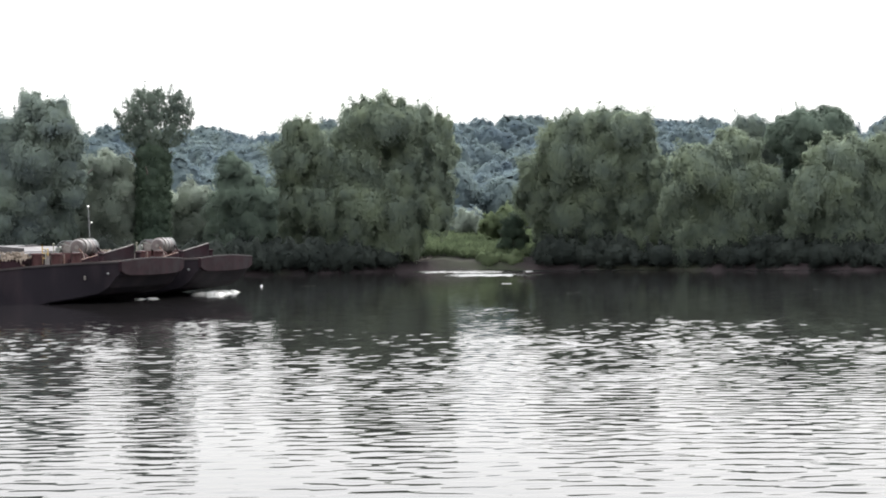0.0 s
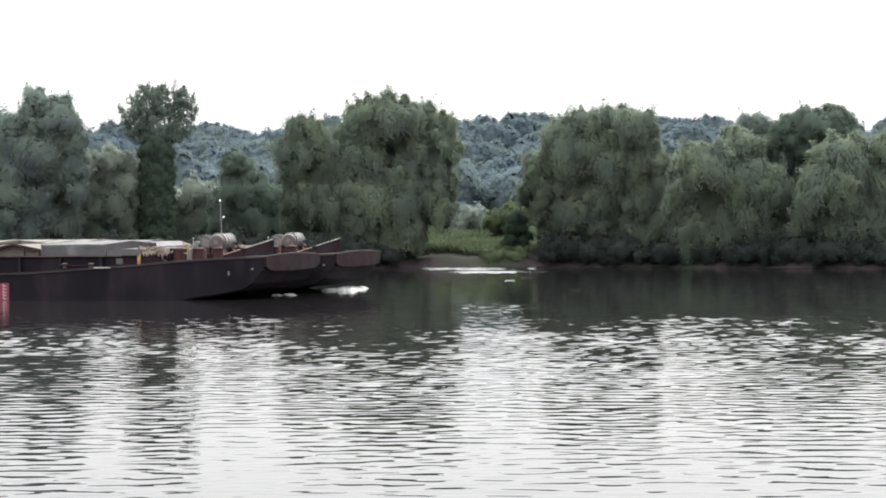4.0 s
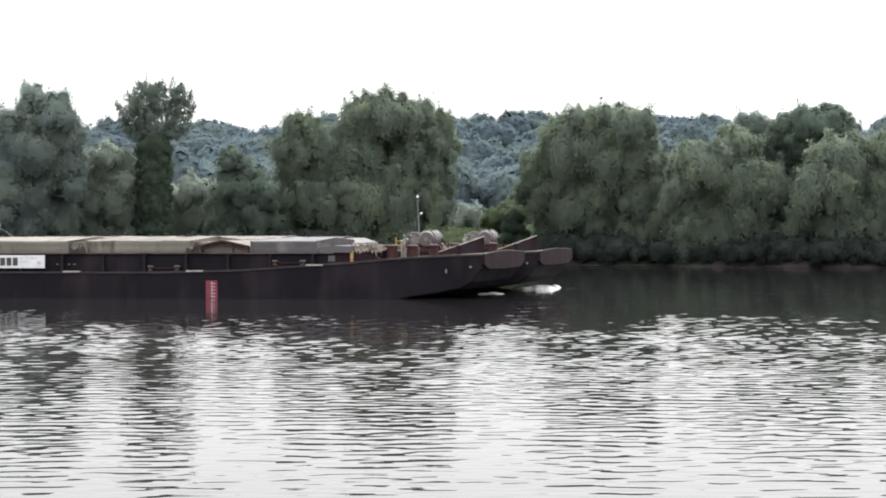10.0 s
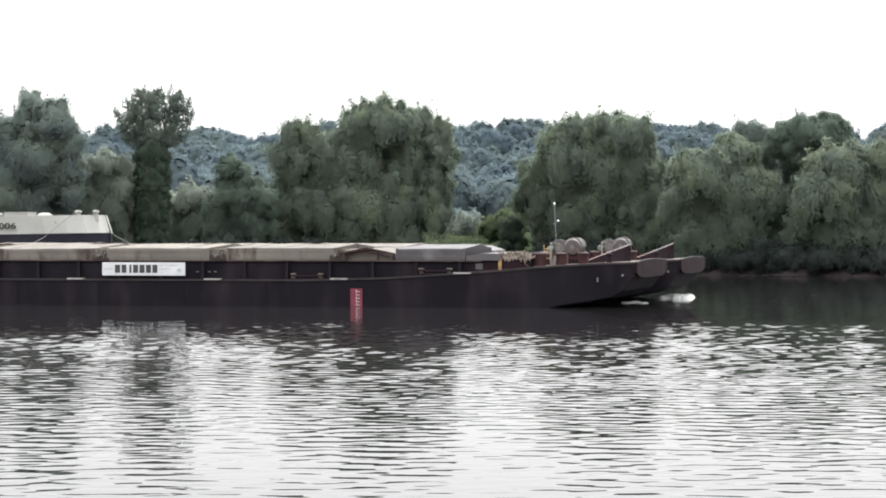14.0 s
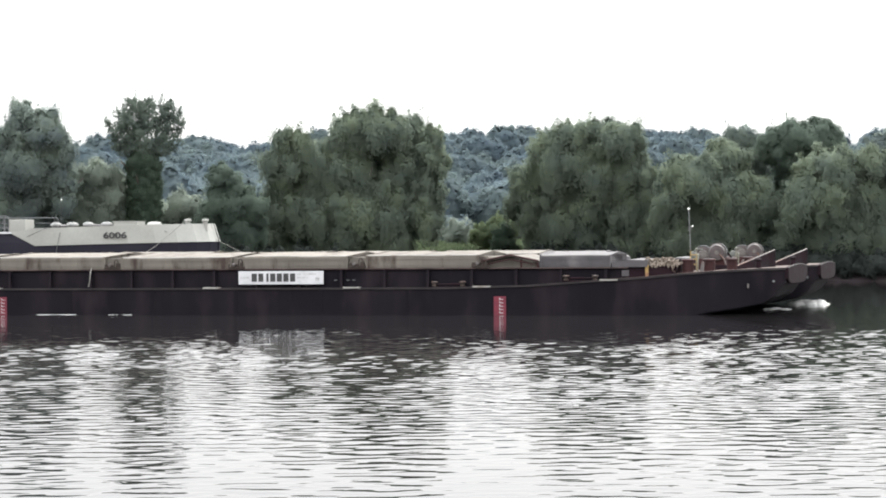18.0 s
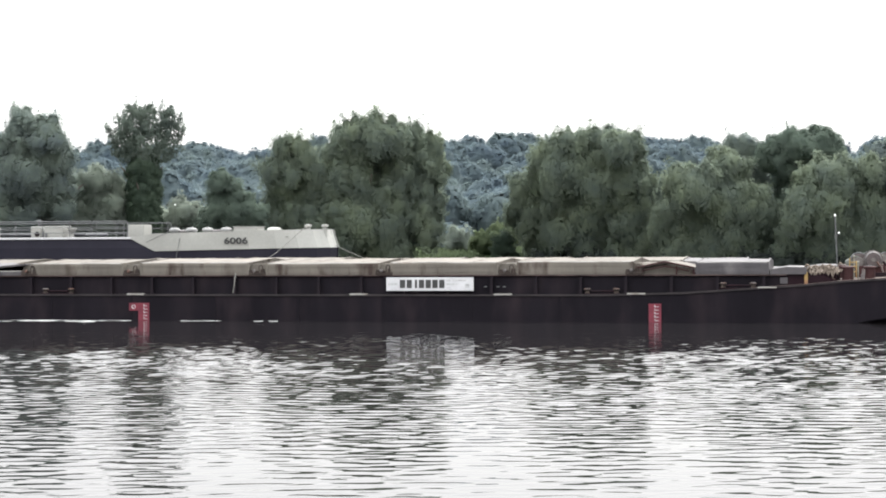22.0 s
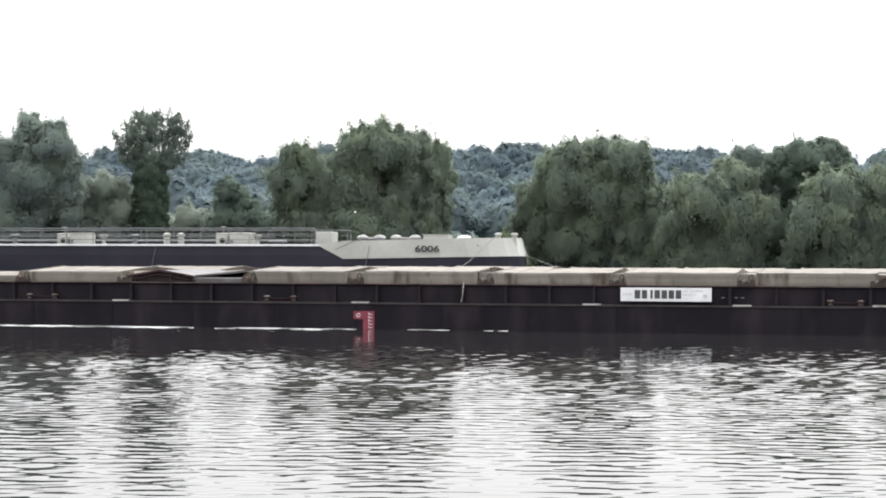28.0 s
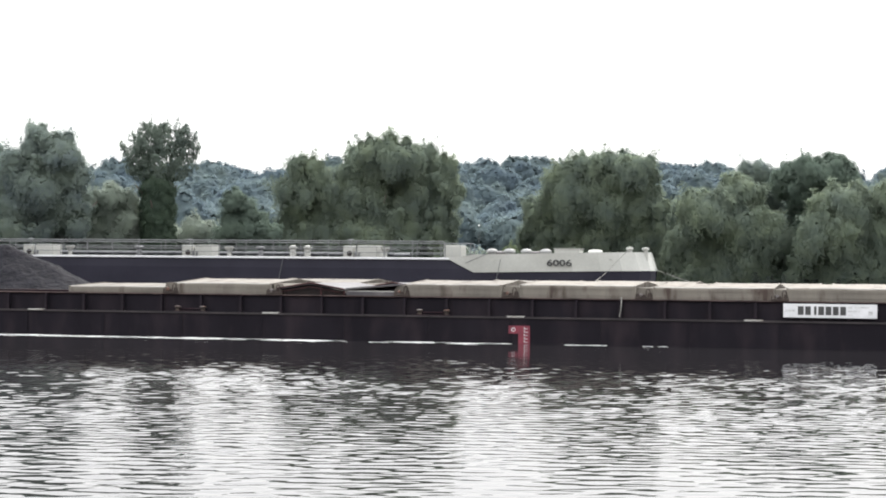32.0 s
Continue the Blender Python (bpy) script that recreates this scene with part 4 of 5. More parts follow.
def bollard_pair(parent, u, y=0.2):
    z = deck_at(u)
    b = part("bollard", boxed(u - 0.85, u + 0.85, y - 0.12, y + 0.12, z, z + 0.06), M_RUST, parent, "rusty twin bollard on the side deck")
    for du in (-0.68, 0.68):
        part("bollard_post", lathe(bmesh.new(), [(0.12, 0), (0.1, 0.14), (0.17, 0.17), (0.17, 0.22), (0.05, 0.24)], (u + du, y, z + 0.05), "z", 12), M_BRACKET, b)
        part("worn_cap", lathe(bmesh.new(), [(0.15, 0.222), (0.14, 0.25), (0.03, 0.26)], (u + du, y, z + 0.05), "z", 12), M_EDGE, b)
    part("bollard_bar", tube(bmesh.new(), [(u - 0.68, y - 0.02, z + 0.16), (u + 0.68, y - 0.02, z + 0.16)], 0.045, 7), M_RUST, b)
    return b


def latch(parent, u, y=0.4):
    """The gap between two covers: a low saddle plate, rusty wheel brackets and an arched handle."""
    part("gap_plate", prism(bmesh.new(), [(u - 0.46, 2.21), (u - 0.46, 2.5), (u - 0.34, 2.74), (u + 0.34, 2.74), (u + 0.46, 2.5), (u + 0.46, 2.21)], 0.62, 8.6), M_COVER, parent, "low pale saddle plate between two covers")
    g = part("cover_latch", boxed(u - 0.42, u + 0.42, y - 0.12, y + 0.12, 2.2, 2.3, bevel=0.02), M_BRACKET, parent, "rusty wheel bracket between the hatch covers")
    for du, high in ((-0.3, 2.46), (-0.02, 2.42), (0.28, 2.5)):
        part("bracket_lug", prism(bmesh.new(), [(u + du - 0.12, 2.3), (u + du - 0.08, high), (u + du + 0.08, high), (u + du + 0.12, 2.3)], y - 0.1, y + 0.02), M_BRACKET, g)
    part("latch_wheel", lathe(bmesh.new(), [(0.02, -0.06), (0.075, -0.05), (0.075, 0.03), (0.02, 0.05)], (u - 0.12, y - 0.16, 2.42), "y", 12), M_EDGE, g)
    part("latch_handle", tube(bmesh.new(), [(u + 0.12, y - 0.12, 2.28), (u + 0.12, y - 0.12, 2.6), (u + 0.17, y - 0.12, 2.68), (u + 0.25, y - 0.12, 2.68), (u + 0.3, y - 0.12, 2.6), (u + 0.3, y - 0.12, 2.28)], 0.03, 6), M_BRACKET, g)


def foredeck(b, near):
    # coupling winch: a banded drum lying across the deck on two rusty feet
    wz, y0, y1, cu, cz = 2.02, 3.6, 6.1, 18.58, 2.84
    w = part("winch", boxed(18.0, 19.2, y0 + 0.1, y1 - 0.1, wz - 0.1, wz + 0.22, bevel=0.03), M_RUST, b, "coupling winch with a grey banded drum on rusty feet")
    ym = (y0 + y1) / 2
    h = y1 - ym
    part("drum", lathe(bmesh.new(), [(0.05, -h), (0.36, -h), (0.39, -h + 0.04), (0.39, -h + 0.3), (0.43, -h + 0.34), (0.43, -h + 1.0), (0.4, -h + 1.04), (0.4, h - 0.9), (0.43, h - 0.86), (0.43, h - 0.3), (0.39, h - 0.26), (0.39, h)], (cu, ym, cz), "y", 24), M_DRUM, w)
    for y in (y0 + 0.36, y0 + 1.0, y0 + 2.1, y1 - 0.5, y1 - 0.2):
        part("drum_band", lathe(bmesh.new(), [(0.3, -0.05), (0.46, -0.05), (0.46, 0.05), (0.3, 0.05)], (cu, y, cz), "y", 24), M_RAIL if y > y0 + 0.9 else M_GEAR, w, "pale flange round the drum" if y > y0 + 0.9 else "")
    part("drum_face", lathe(bmesh.new(), [(0.02, -0.03), (0.24, -0.03), (0.25, -0.01), (0.33, -0.012), (0.34, 0.01), (0.05, 0.012)], (cu, y0 - 0.012, cz), "y", 24), M_FACE, w, "brown end plate of the drum")
    part("drum_hub", lathe(bmesh.new(), [(0.02, 0), (0.1, 0.0), (0.1, 0.06), (0.04, 0.09)], (cu, y0 - 0.09, cz), "y", 12), M_GEAR, w)
    for y in (y0 + 0.15, y1 - 0.6):
        part("foot", prism(bmesh.new(), [(18.2, wz), (18.3, 2.6), (18.75, 2.62), (19.0, 2.4), (19.1, wz)], y, y + 0.4), M_OXIDE, w)
    part("brake_arm", tube(bmesh.new(), [(18.72, y0 - 0.08, 2.75), (18.95, y0 - 0.1, 2.5), (19.02, y0 - 0.1, 2.25)], 0.04, 6), M_EDGE, w)
    part("brace", tube(bmesh.new(), [(18.95, y1 - 0.5, 2.9), (19.7, y1 - 0.6, wz + 0.02)], 0.05, 6), M_RUST, w)
    gear = part("gear_case", lathe(bmesh.new(), [(0.05, -0.5), (0.24, -0.48), (0.27, -0.4), (0.27, -0.1), (0.2, -0.06), (0.2, 0.5), (0.15, 0.56), (0.05, 0.56)], (17.9, y0 + 0.9, 2.7), "y", 18), M_GEAR, w, "dull grey gear drum of the winch")
    part("gear_cover", prism(bmesh.new(), [(17.6, 2.5), (17.58, 2.95), (17.75, 3.12), (18.1, 3.16), (18.4, 3.1), (18.5, 2.85), (18.3, 2.6)], y0 + 0.5, y0 + 0.62), M_FACE, gear, "brown-grey gear guard")
    for dy in (0.1, 0.9):
        part("guard_hoop", tube(bmesh.new(), [(17.92 + 0.42 * math.cos(q), y0 + dy, 2.76 + 0.42 * math.sin(q)) for q in np.linspace(-0.2, 3.3, 12)], 0.025, 6), M_RAIL, gear)
    part("motor", lathe(bmesh.new(), [(0.03, -0.3), (0.15, -0.28), (0.17, -0.2), (0.17, 0.25), (0.1, 0.3)], (17.45, y0 + 0.6, 2.72), "y", 14), M_GREEN, w, "grey-green electric motor")
    part("motor_foot", boxed(17.3, 18.2, y0 + 0.1, y0 + 1.1, wz, 2.55, bevel=0.03), M_OXIDE, w)
    part("air_pipe", tube(bmesh.new(), [(17.5, y0 + 0.3, wz), (17.5, y0 + 0.3, 2.9), (17.65, y0 + 0.3, 3.02), (17.9, y0 + 0.4, 2.98)], 0.035, 6), M_GREEN, w)
    part("control_post", boxed(18.5, 18.58, 1.6, 1.7, wz, 2.5), M_EDGE, w)
    # V-shaped breakwater
    v = part("breakwater", loft(bmesh.new(), [[(19.35, 0.95, 2.05), (19.41, 0.95, 2.05), (19.41, 0.95, 2.12), (19.35, 0.95, 2.12)],
                                              [(21.3, 4.58, 2.08), (21.36, 4.58, 2.08), (21.36, 4.58, 2.93), (21.3, 4.58, 2.93)]]), M_RUST, b, "rusty V-shaped breakwater plate on the foredeck")
    part("breakwater_wing", loft(bmesh.new(), [[(21.3, 4.6, 2.08), (21.36, 4.6, 2.08), (21.36, 4.6, 2.93), (21.3, 4.6, 2.93)],
                                               [(19.35, 8.25, 2.05), (19.41, 8.25, 2.05), (19.41, 8.25, 2.12), (19.35, 8.25, 2.12)]]), M_RUST, v)
    part("top_edge", tube(bmesh.new(), [(19.38, 0.95, 2.13), (21.33, 4.58, 2.95)], 0.03, 6), M_EDGE, v, "worn light steel edge")
    part("top_edge", tube(bmesh.new(), [(21.33, 4.6, 2.95), (19.38, 8.25, 2.13)], 0.03, 6), M_EDGE, v)
    for k in (0.35, 0.65, 0.95):
        u, y, z = 19.38 + 1.95 * k, 0.95 + 3.63 * k, 2.12 + 0.8 * k
        part("breakwater_stay", tube(bmesh.new(), [(u - 0.05, y, z), (u - 0.6, y + 0.1, 2.06)], 0.035, 6), M_RUST, v)
    # head log plate and fenders
    head = [(0.36, 1.62, 2.13), (0.8, 1.46, 2.16), (1.4, 1.37, 2.18), (2.9, 1.34, 2.23), (4.6, 1.32, 2.25), (6.3, 1.34, 2.23), (7.8, 1.37, 2.18), (8.4, 1.46, 2.16), (8.84, 1.62, 2.13)]
    part("head_plate", loft(bmesh.new(), [skew([(22.4, y, z0), (22.44, y, z0 + 0.05), (22.44, y, z1 - 0.05), (22.4, y, z1), (22.26, y, z1), (22.26, y, z0)]) for y, z0, z1 in head]), M_RUST, b, "rusty six-sided head plate of the scow bow")
    part("head_edge", tube(bmesh.new(), skew([(22.42, y, z1 + 0.01) for y, z0, z1 in head]), 0.025, 6), M_STRAKE, b, "scuffed upper edge of the head plate")
    for u, y in ((16.3, 0.75), (16.9, 1.5), (20.6, 1.3), (20.6, 7.9)):
        z = deck_at(u)
        part("deck_bollard", lathe(bmesh.new(), [(0.14, 0), (0.12, 0.36), (0.17, 0.4), (0.17, 0.46), (0.04, 0.5)], (u, y, z), "z", 12), M_RUST, b)
    # thick mooring bollards, lockers and gear ahead of the hold
    for u, y, r, top in ((17.35, 1.0, 0.27, 2.56), (18.32, 1.15, 0.27, 2.56), (19.4, 1.0, 0.24, 2.58), (17.3, 8.1, 0.27, 2.56), (18.4, 8.1, 0.27, 2.56)):
        z = deck_at(u)
        m = part("mooring_bollard", lathe(bmesh.new(), [(r + 0.05, z), (r + 0.04, z + 0.03), (r, z + 0.06), (r, top - 0.1), (r + 0.04, top - 0.09), (r + 0.04, top - 0.03), (r - 0.02, top)], (u, y, 0), "z", 18), M_OXIDE, b, "thick rust-red mooring bollard")
        part("worn_cap", lathe(bmesh.new(), [(r - 0.03, top + 0.002), (r - 0.05, top + 0.02), (0.03, top + 0.03)], (u, y, 0), "z", 18), M_STRAKE, m)
    for u0, u1, y0, y1, top, mat in ((16.2, 16.9, 3.2, 4.6, 2.5, M_RUST), (15.4, 16.1, 5.2, 7.0, 2.4, M_RUST)):
        lk = part("deck_locker", boxed(u0, u1, y0, y1, deck_at(u0) - 0.05, top, bevel=0.03), mat, b, "rust-brown deck locker")
        part("locker_lid", boxed(u0 - 0.04, u1 + 0.04, y0 - 0.04, y1 + 0.04, top, top + 0.05), M_STRAKE, lk)
        part("locker_hasp", boxed((u0 + u1) / 2 - 0.05, (u0 + u1) / 2 + 0.05, y0 - 0.07, y0 - 0.04, top - 0.16, top + 0.02), M_EDGE, lk)
    for u, y, top in ((17.82, 0.95, 2.7), (17.66, 2.6, 2.96)):
        q = part("pale_post", tube(bmesh.new(), [(u, y, deck_at(u)), (u, y, top)], 0.032, 8), M_POST, b, "pale grey-green painted post")
        part("post_head", lathe(bmesh.new(), [(0.032, 0), (0.055, 0.02), (0.055, 0.07), (0.02, 0.1)], (u, y, top), "z", 10), M_POST, q)
    part("hawse_plate", lathe(bmesh.new(), [(0.02, -0.05), (0.06, -0.04), (0.06, 0.02), (0.03, 0.05)], (21.3, 0.25, 1.52), "y", 12), M_RAIL, b, "pale worn fairlead on the bow side")
    part("hull_patch", boxed(20.1, 20.18, 0.06, 0.16, 1.22, 1.42), M_GEAR, b)
    if near:
        frame_ = part("ladder_frame", tube(bmesh.new(), [(17.45, 1.5, 2.0), (17.45, 1.5, 2.95)], 0.03, 6), M_YELLOW, b, "yellow ladder frame")
        part("ladder_frame_post", tube(bmesh.new(), [(17.75, 1.5, 2.0), (17.75, 1.5, 2.8)], 0.03, 6), M_YELLOW, frame_)
        for z in (2.3, 2.55, 2.75):
            part("rung", tube(bmesh.new(), [(17.45, 1.5, z), (17.75, 1.5, z)], 0.025, 6), M_YELLOW, frame_)
    else:
        mast = part("signal_mast", tube(bmesh.new(), [(15.4, 1.3, 1.7), (15.34, 1.3, 3.4), (15.27, 1.3, 5.02)], 0.028, 8), M_RAIL, b, "thin signal mast with lamps")
        part("lamp", lathe(bmesh.new(), [(0.03, 0), (0.06, 0.03), (0.06, 0.08), (0.03, 0.12)], (15.27, 1.3, 5.02), "z", 12), M_LAMP, mast)
        part("lamp", lathe(bmesh.new(), [(0.02, 0), (0.05, 0.02), (0.05, 0.06), (0.02, 0.1)], (15.46, 1.3, 4.13), "z", 12), M_LAMP, mast)
        part("mast_arm", tube(bmesh.new(), [(15.2, 1.3, 4.02), (15.31, 1.3, 3.98), (15.46, 1.3, 4.13)], 0.02, 6), M_RAIL, mast)
    part("yellow_post", boxed(15.4, 15.55, 0.4, 0.55, 1.7, 2.3, bevel=0.02), M_YELLOW, b, "yellow painted post")
    rng = np.random.default_rng(5)
    pile = part("rope_pile", boxed(15.5, 16.85, 0.56, 1.3, 2.0, 2.3, bevel=0.08), M_RUST, b, "tan mooring ropes heaped over a dark bin")
    for k in range(22):
        u, y, z = 15.55 + 1.35 * rng.random(), 0.55 + 0.6 * rng.random(), 2.3 + 0.2 * rng.random()
        a, c, tip, off = rng.uniform(0.14, 0.34), rng.uniform(0.12, 0.24), rng.uniform(-0.9, 0.9), rng.uniform(0, 6.28)
        pts = []
        for q in np.linspace(0, rng.uniform(4.4, 6.2), 12):
            x, w = a * math.cos(q + off), c * math.sin(q + off)
            pts.append((u + x, y + w * math.cos(tip), max(2.31, z + 0.8 * w * math.sin(tip) + 0.12 * math.sin(2 * q))))
        part("rope_bight", tube(bmesh.new(), pts, rng.uniform(0.03, 0.045), 6), M_TIMBER, pile)
    for k in range(7):
        u = 15.6 + 0.19 * k + 0.05 * rng.random()
        drop = rng.uniform(0.1, 0.34)
        part("rope_bight", tube(bmesh.new(), [(u, 0.7, 2.36), (u + 0.03, 0.55, 2.4), (u + 0.06, 0.5, 2.36 - 0.5 * drop), (u + 0.1, 0.5, 2.36 - drop), (u + 0.15, 0.5, 2.36 - 0.4 * drop), (u + 0.17, 0.6, 2.4)], 0.04, 6), M_TIMBER, pile)
    for u, h, lean in ((16.15, 0.55, 0.12), (16.62, 0.5, -0.1), (17.9, 0.5, 0.1)):
        z = deck_at(u)
        part("chain_stopper", prism(bmesh.new(), [(u, z), (u + lean, z + h), (u + lean + 0.13, z + h), (u + 0.2, z)], 0.6, 0.78), M_EDGE, b, "pale worn chain stopper")
    part("gear_stand", boxed(15.45, 16.35, 0.7, 1.5, 1.7, 2.28, bevel=0.03), M_RUST, b)


def barge(name, label, near):
    b = thing(name, label, "barge", "barges of the convoy")
    part("hull", loft(bmesh.new(), [hull_section(*s) for s in STATIONS]), M_HULL, b, "black rust-stained steel hull")
    for y_side in (0, 1):
        part("rub_rail", strake(-0.07, 0.09, y_side, 0.05), M_STRAKE, b, "scuffed steel deck edge")
    part("foredeck_plate", loft(bmesh.new(), [skew([*((u, y, d + 0.004) for y in (n + 0.02, 2.0, 3.4, 4.6, 5.8, 7.2, BEAM - n - 0.02)), *((u, y, d + 0.03) for y in (BEAM - n - 0.02, 7.2, 5.8, 4.6, 3.4, 2.0, n + 0.02))]) for u, n, d, _ in STATIONS if u > 12]), M_DECK, b, "rusty foredeck")
    # coaming round the hold
    c = part("coaming", boxed(-54.2, 14.6, 0.46, 0.54, 1.28, 2.12), M_HULL, b, "dark steel hold coaming")
    part("coaming_side", boxed(-54.2, 14.6, 8.66, 8.74, 1.28, 2.12), M_HULL, c)
    part("coaming_end", boxed(14.5, 14.6, 0.54, 8.66, 1.3, 2.12), M_HULL, c)
    part("coaming_end", boxed(-54.2, -54.1, 0.54, 8.66, 1.28, 2.12), M_HULL, c)
    for y in (0.46, 8.66):
        part("coaming_wing", prism(bmesh.new(), [(14.61, 1.6), (14.61, 2.2), (16.2, 2.16), (16.9, 1.9), (16.9, 1.75)], y, y + 0.07), M_RUST, c)
    for y in (0.36, 8.62):
        part("coaming_rail", boxed(-54.25, 14.65, y, y + 0.22, 2.12, 2.2, bevel=0.015), M_RUST, c, "rusty coaming rail")
    part("coaming_lip", boxed(-54.2, 14.6, 0.335, 0.357, 2.165, 2.2), M_LIP, c, "thin pale worn lip along the coaming rail")
    # floor laid at deck height; the depth's shade is in its colour
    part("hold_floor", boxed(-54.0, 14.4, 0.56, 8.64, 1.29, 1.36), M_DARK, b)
    stan = finish("stanchion", prism(bmesh.new(), [(-0.045, 0), (-0.045, 0.83), (0.045, 0.83), (0.045, 0)], -0.26, 0.0), M_HULL)
    flange = finish("stanchion_flange", boxed(-0.07, 0.07, -0.29, -0.26, 0, 0.8), M_HULL)
    for y, turn in ((0.46, 0), (8.74, 180)):
        for k in range(32):
            u = -52.15 + 2.12 * k
            s = share("stanchion", stan, c, pose(u, y, 1.285, 0, 0, turn))
            share("stanchion_flange", flange, s)
    # side-shell frames seen as slight proud strips
    strip = finish("shell_strip", boxed(-0.08, 0.08, -0.018, 0.0, -0.9, 1.16), M_HULL)
    for k in range(15):
        share("shell_strip", strip, b, pose(-51.0 + 4.24 * k, 0.0, 0))
    # hatch covers, a dozen sections in uneven state
    C, A = M_COVER, M_ALU
    for u0, u1, side, crown, mat, lab in (
            (-40.3, -34.95, 2.52, 2.66, C, "low cream hatch cover section"), (-34.5, -29.35, 2.74, 2.95, C, "rust-streaked cream hatch cover"),
            (-25.45, -22.75, 2.42, 2.5, A, "grey aluminium hatch cover section"), (-22.5, -17.65, 2.8, 2.98, C, "cream hatch cover"),
            (-16.75, -11.15, 2.82, 3.0, C, "cream hatch cover"), (-10.3, -4.65, 2.78, 2.96, C, "weathered cream hatch cover"),
            (-4.1, 1.15, 2.8, 2.96, C, "rust-stained cream hatch cover"), (2.05, 7.55, 2.82, 2.97, C, "cream hatch cover with brown stains"),
            (10.45, 13.8, 2.78, 2.9, A, "grey aluminium hatch cover") if near else (7.6, 10.8, 2.78, 2.92, A, "grey aluminium hatch cover")):
        hatch_cover(b, u0, u1, side, crown, mat, lab)
    # the dark gable panel stands in for the shaded space behind it
    gable_cover(b, -29.1, -25.55, 2.5, 2.8, A, M_DARK, "raised grey hatch section, its gable closed by a panel painted dark as shade")
    part("tilted_cover", prism(bmesh.new(), [(-25.5, 2.56), (-22.8, 2.8), (-22.8, 2.72), (-25.5, 2.48)], 0.34, 8.7), A, b, "grey hatch plate lying aslant on its neighbour")
    if near:
        gable_cover(b, 7.65, 10.4, 2.52, 2.8, C, C, "cream hatch section with rusty gable edges")
    part("end_cover", prism(bmesh.new(), [(13.85, 2.21), (13.85, 2.44), (14.6, 2.55), (15.5, 2.53), (15.5, 2.21)], 0.36, 8.6), A, b, "low grey end cover")
    if not near:
        part("sloping_cover", prism(bmesh.new(), [(10.82, 2.21), (10.82, 2.84), (11.6, 2.58), (11.6, 2.21)], 0.36, 8.6), A, b, "sloping grey cover plate")
        part("low_cover", boxed(11.62, 13.83, 0.36, 8.6, 2.21, 2.4, bevel=0.02), A, b)
    for u in (-34.72, -29.2, -22.62, -17.2, -10.75, -4.4, 1.6, 7.6):
        latch(b, u)
    for u in (-33.6, -21.0, -47.0, 6.1, 12.4 if near else 12.0):
        bollard_pair(b, u)
    for u0 in (-42.4, -29.7, -17.3, -6.0, 13.3, 7.3, 1.0):
        part("step_plate", boxed(u0, u0 + 0.85, -0.06, 0.2, deck_at(u0) - 0.02, deck_at(u0) + 0.05), M_EAVE, b, "light worn step plate")
    foredeck(b, near)
    if near:
        s = part("name_board", boxed(-4.22, 0.02, 0.04, 0.1, 1.45, 2.09, bevel=0.012), M_WHITE, b, "long white board with dark characters")
        # characters kept as plain bars
        glyphs = [(-3.56, 0.27), (-3.22, 0.25), (-2.82, 0.11), (-2.63, 0.26), (-2.3, 0.26), (-1.97, 0.26), (-1.64, 0.26)]
        for x, w in glyphs:
            part("character_bar", boxed(x, x + w, 0.034, 0.042, 1.58, 1.98), M_INK, s)
        for x, w, z, h in ((-4.12, 0.45, 1.72, 0.1), (-1.3, 0.2, 1.9, 0.07), (-1.0, 0.65, 1.92, 0.06), (-1.28, 0.4, 1.74, 0.06), (-0.85, 0.1, 1.74, 0.06), (-1.28, 0.2, 1.57, 0.05), (-0.38, 0.2, 1.6, 0.18)):
            part("small_print_bar", boxed(x, x + w, 0.035, 0.042, z, z + h), M_FAINT, s)
        for x in (-4.0, -2.1, -0.2):
            part("board_bracket", boxed(x - 0.04, x + 0.04, 0.1, 0.46, 1.7, 1.78), M_HULL, s)
        for k in range(4):
            part("faded_stencil", boxed(0.45 + 0.3 * k, 0.62 + 0.3 * k, 0.445, 0.456, 1.55 + 0.04 * (k % 2), 1.85), M_HULL, b)
            part("faded_stencil_bar", boxed(0.45 + 0.3 * k, 0.6 + 0.3 * k, 0.443, 0.4445, 1.62, 1.66), M_RAIL, b)
        for u, wide, plate in ((8.3, 0.58, False), (-16.72, 0.56, True)):
            d = part("draught_mark", boxed(u, u + wide, -0.028, -0.02, -0.4, 0.86), M_RED, b, "red draught scale with white ticks")
            for k in range(5):
                z = 0.06 + 0.16 * k
                part("scale_bar", boxed(u + 0.3, u + 0.46, -0.034, -0.028, z, z + 0.03), M_FAINT, d)
                part("scale_tick", boxed(u + 0.27, u + 0.31, -0.034, -0.028, z, z + 0.1), M_FAINT, d)
            if plate:
                f = part("freeboard_mark", boxed(u - 0.48, u - 0.002, -0.028, -0.02, 0.48, 0.86), M_RED, d)
                part("freeboard_ring", tube(bmesh.new(), [(u - 0.24 + 0.085 * math.cos(q), -0.03, 0.67 + 0.085 * math.sin(q)) for q in np.linspace(0, 6.283, 17)], 0.018, 5, cap=False), M_WHITE, f)
        part("grey_plate", boxed(14.3, 14.64, 0.425, 0.455, 1.78, 2.06, bevel=0.01), M_ALU, b, "small grey plate on the coaming end")
        part("hanging_rope", tube(bmesh.new(), [(-11.8, 0.22, 2.28), (-11.76, -0.05, 2.0), (-11.78, -0.06, 1.7), (-11.85, -0.06, 1.36)], 0.03, 6), M_ROPE, b, "rope end hanging over the coaming")
    return b


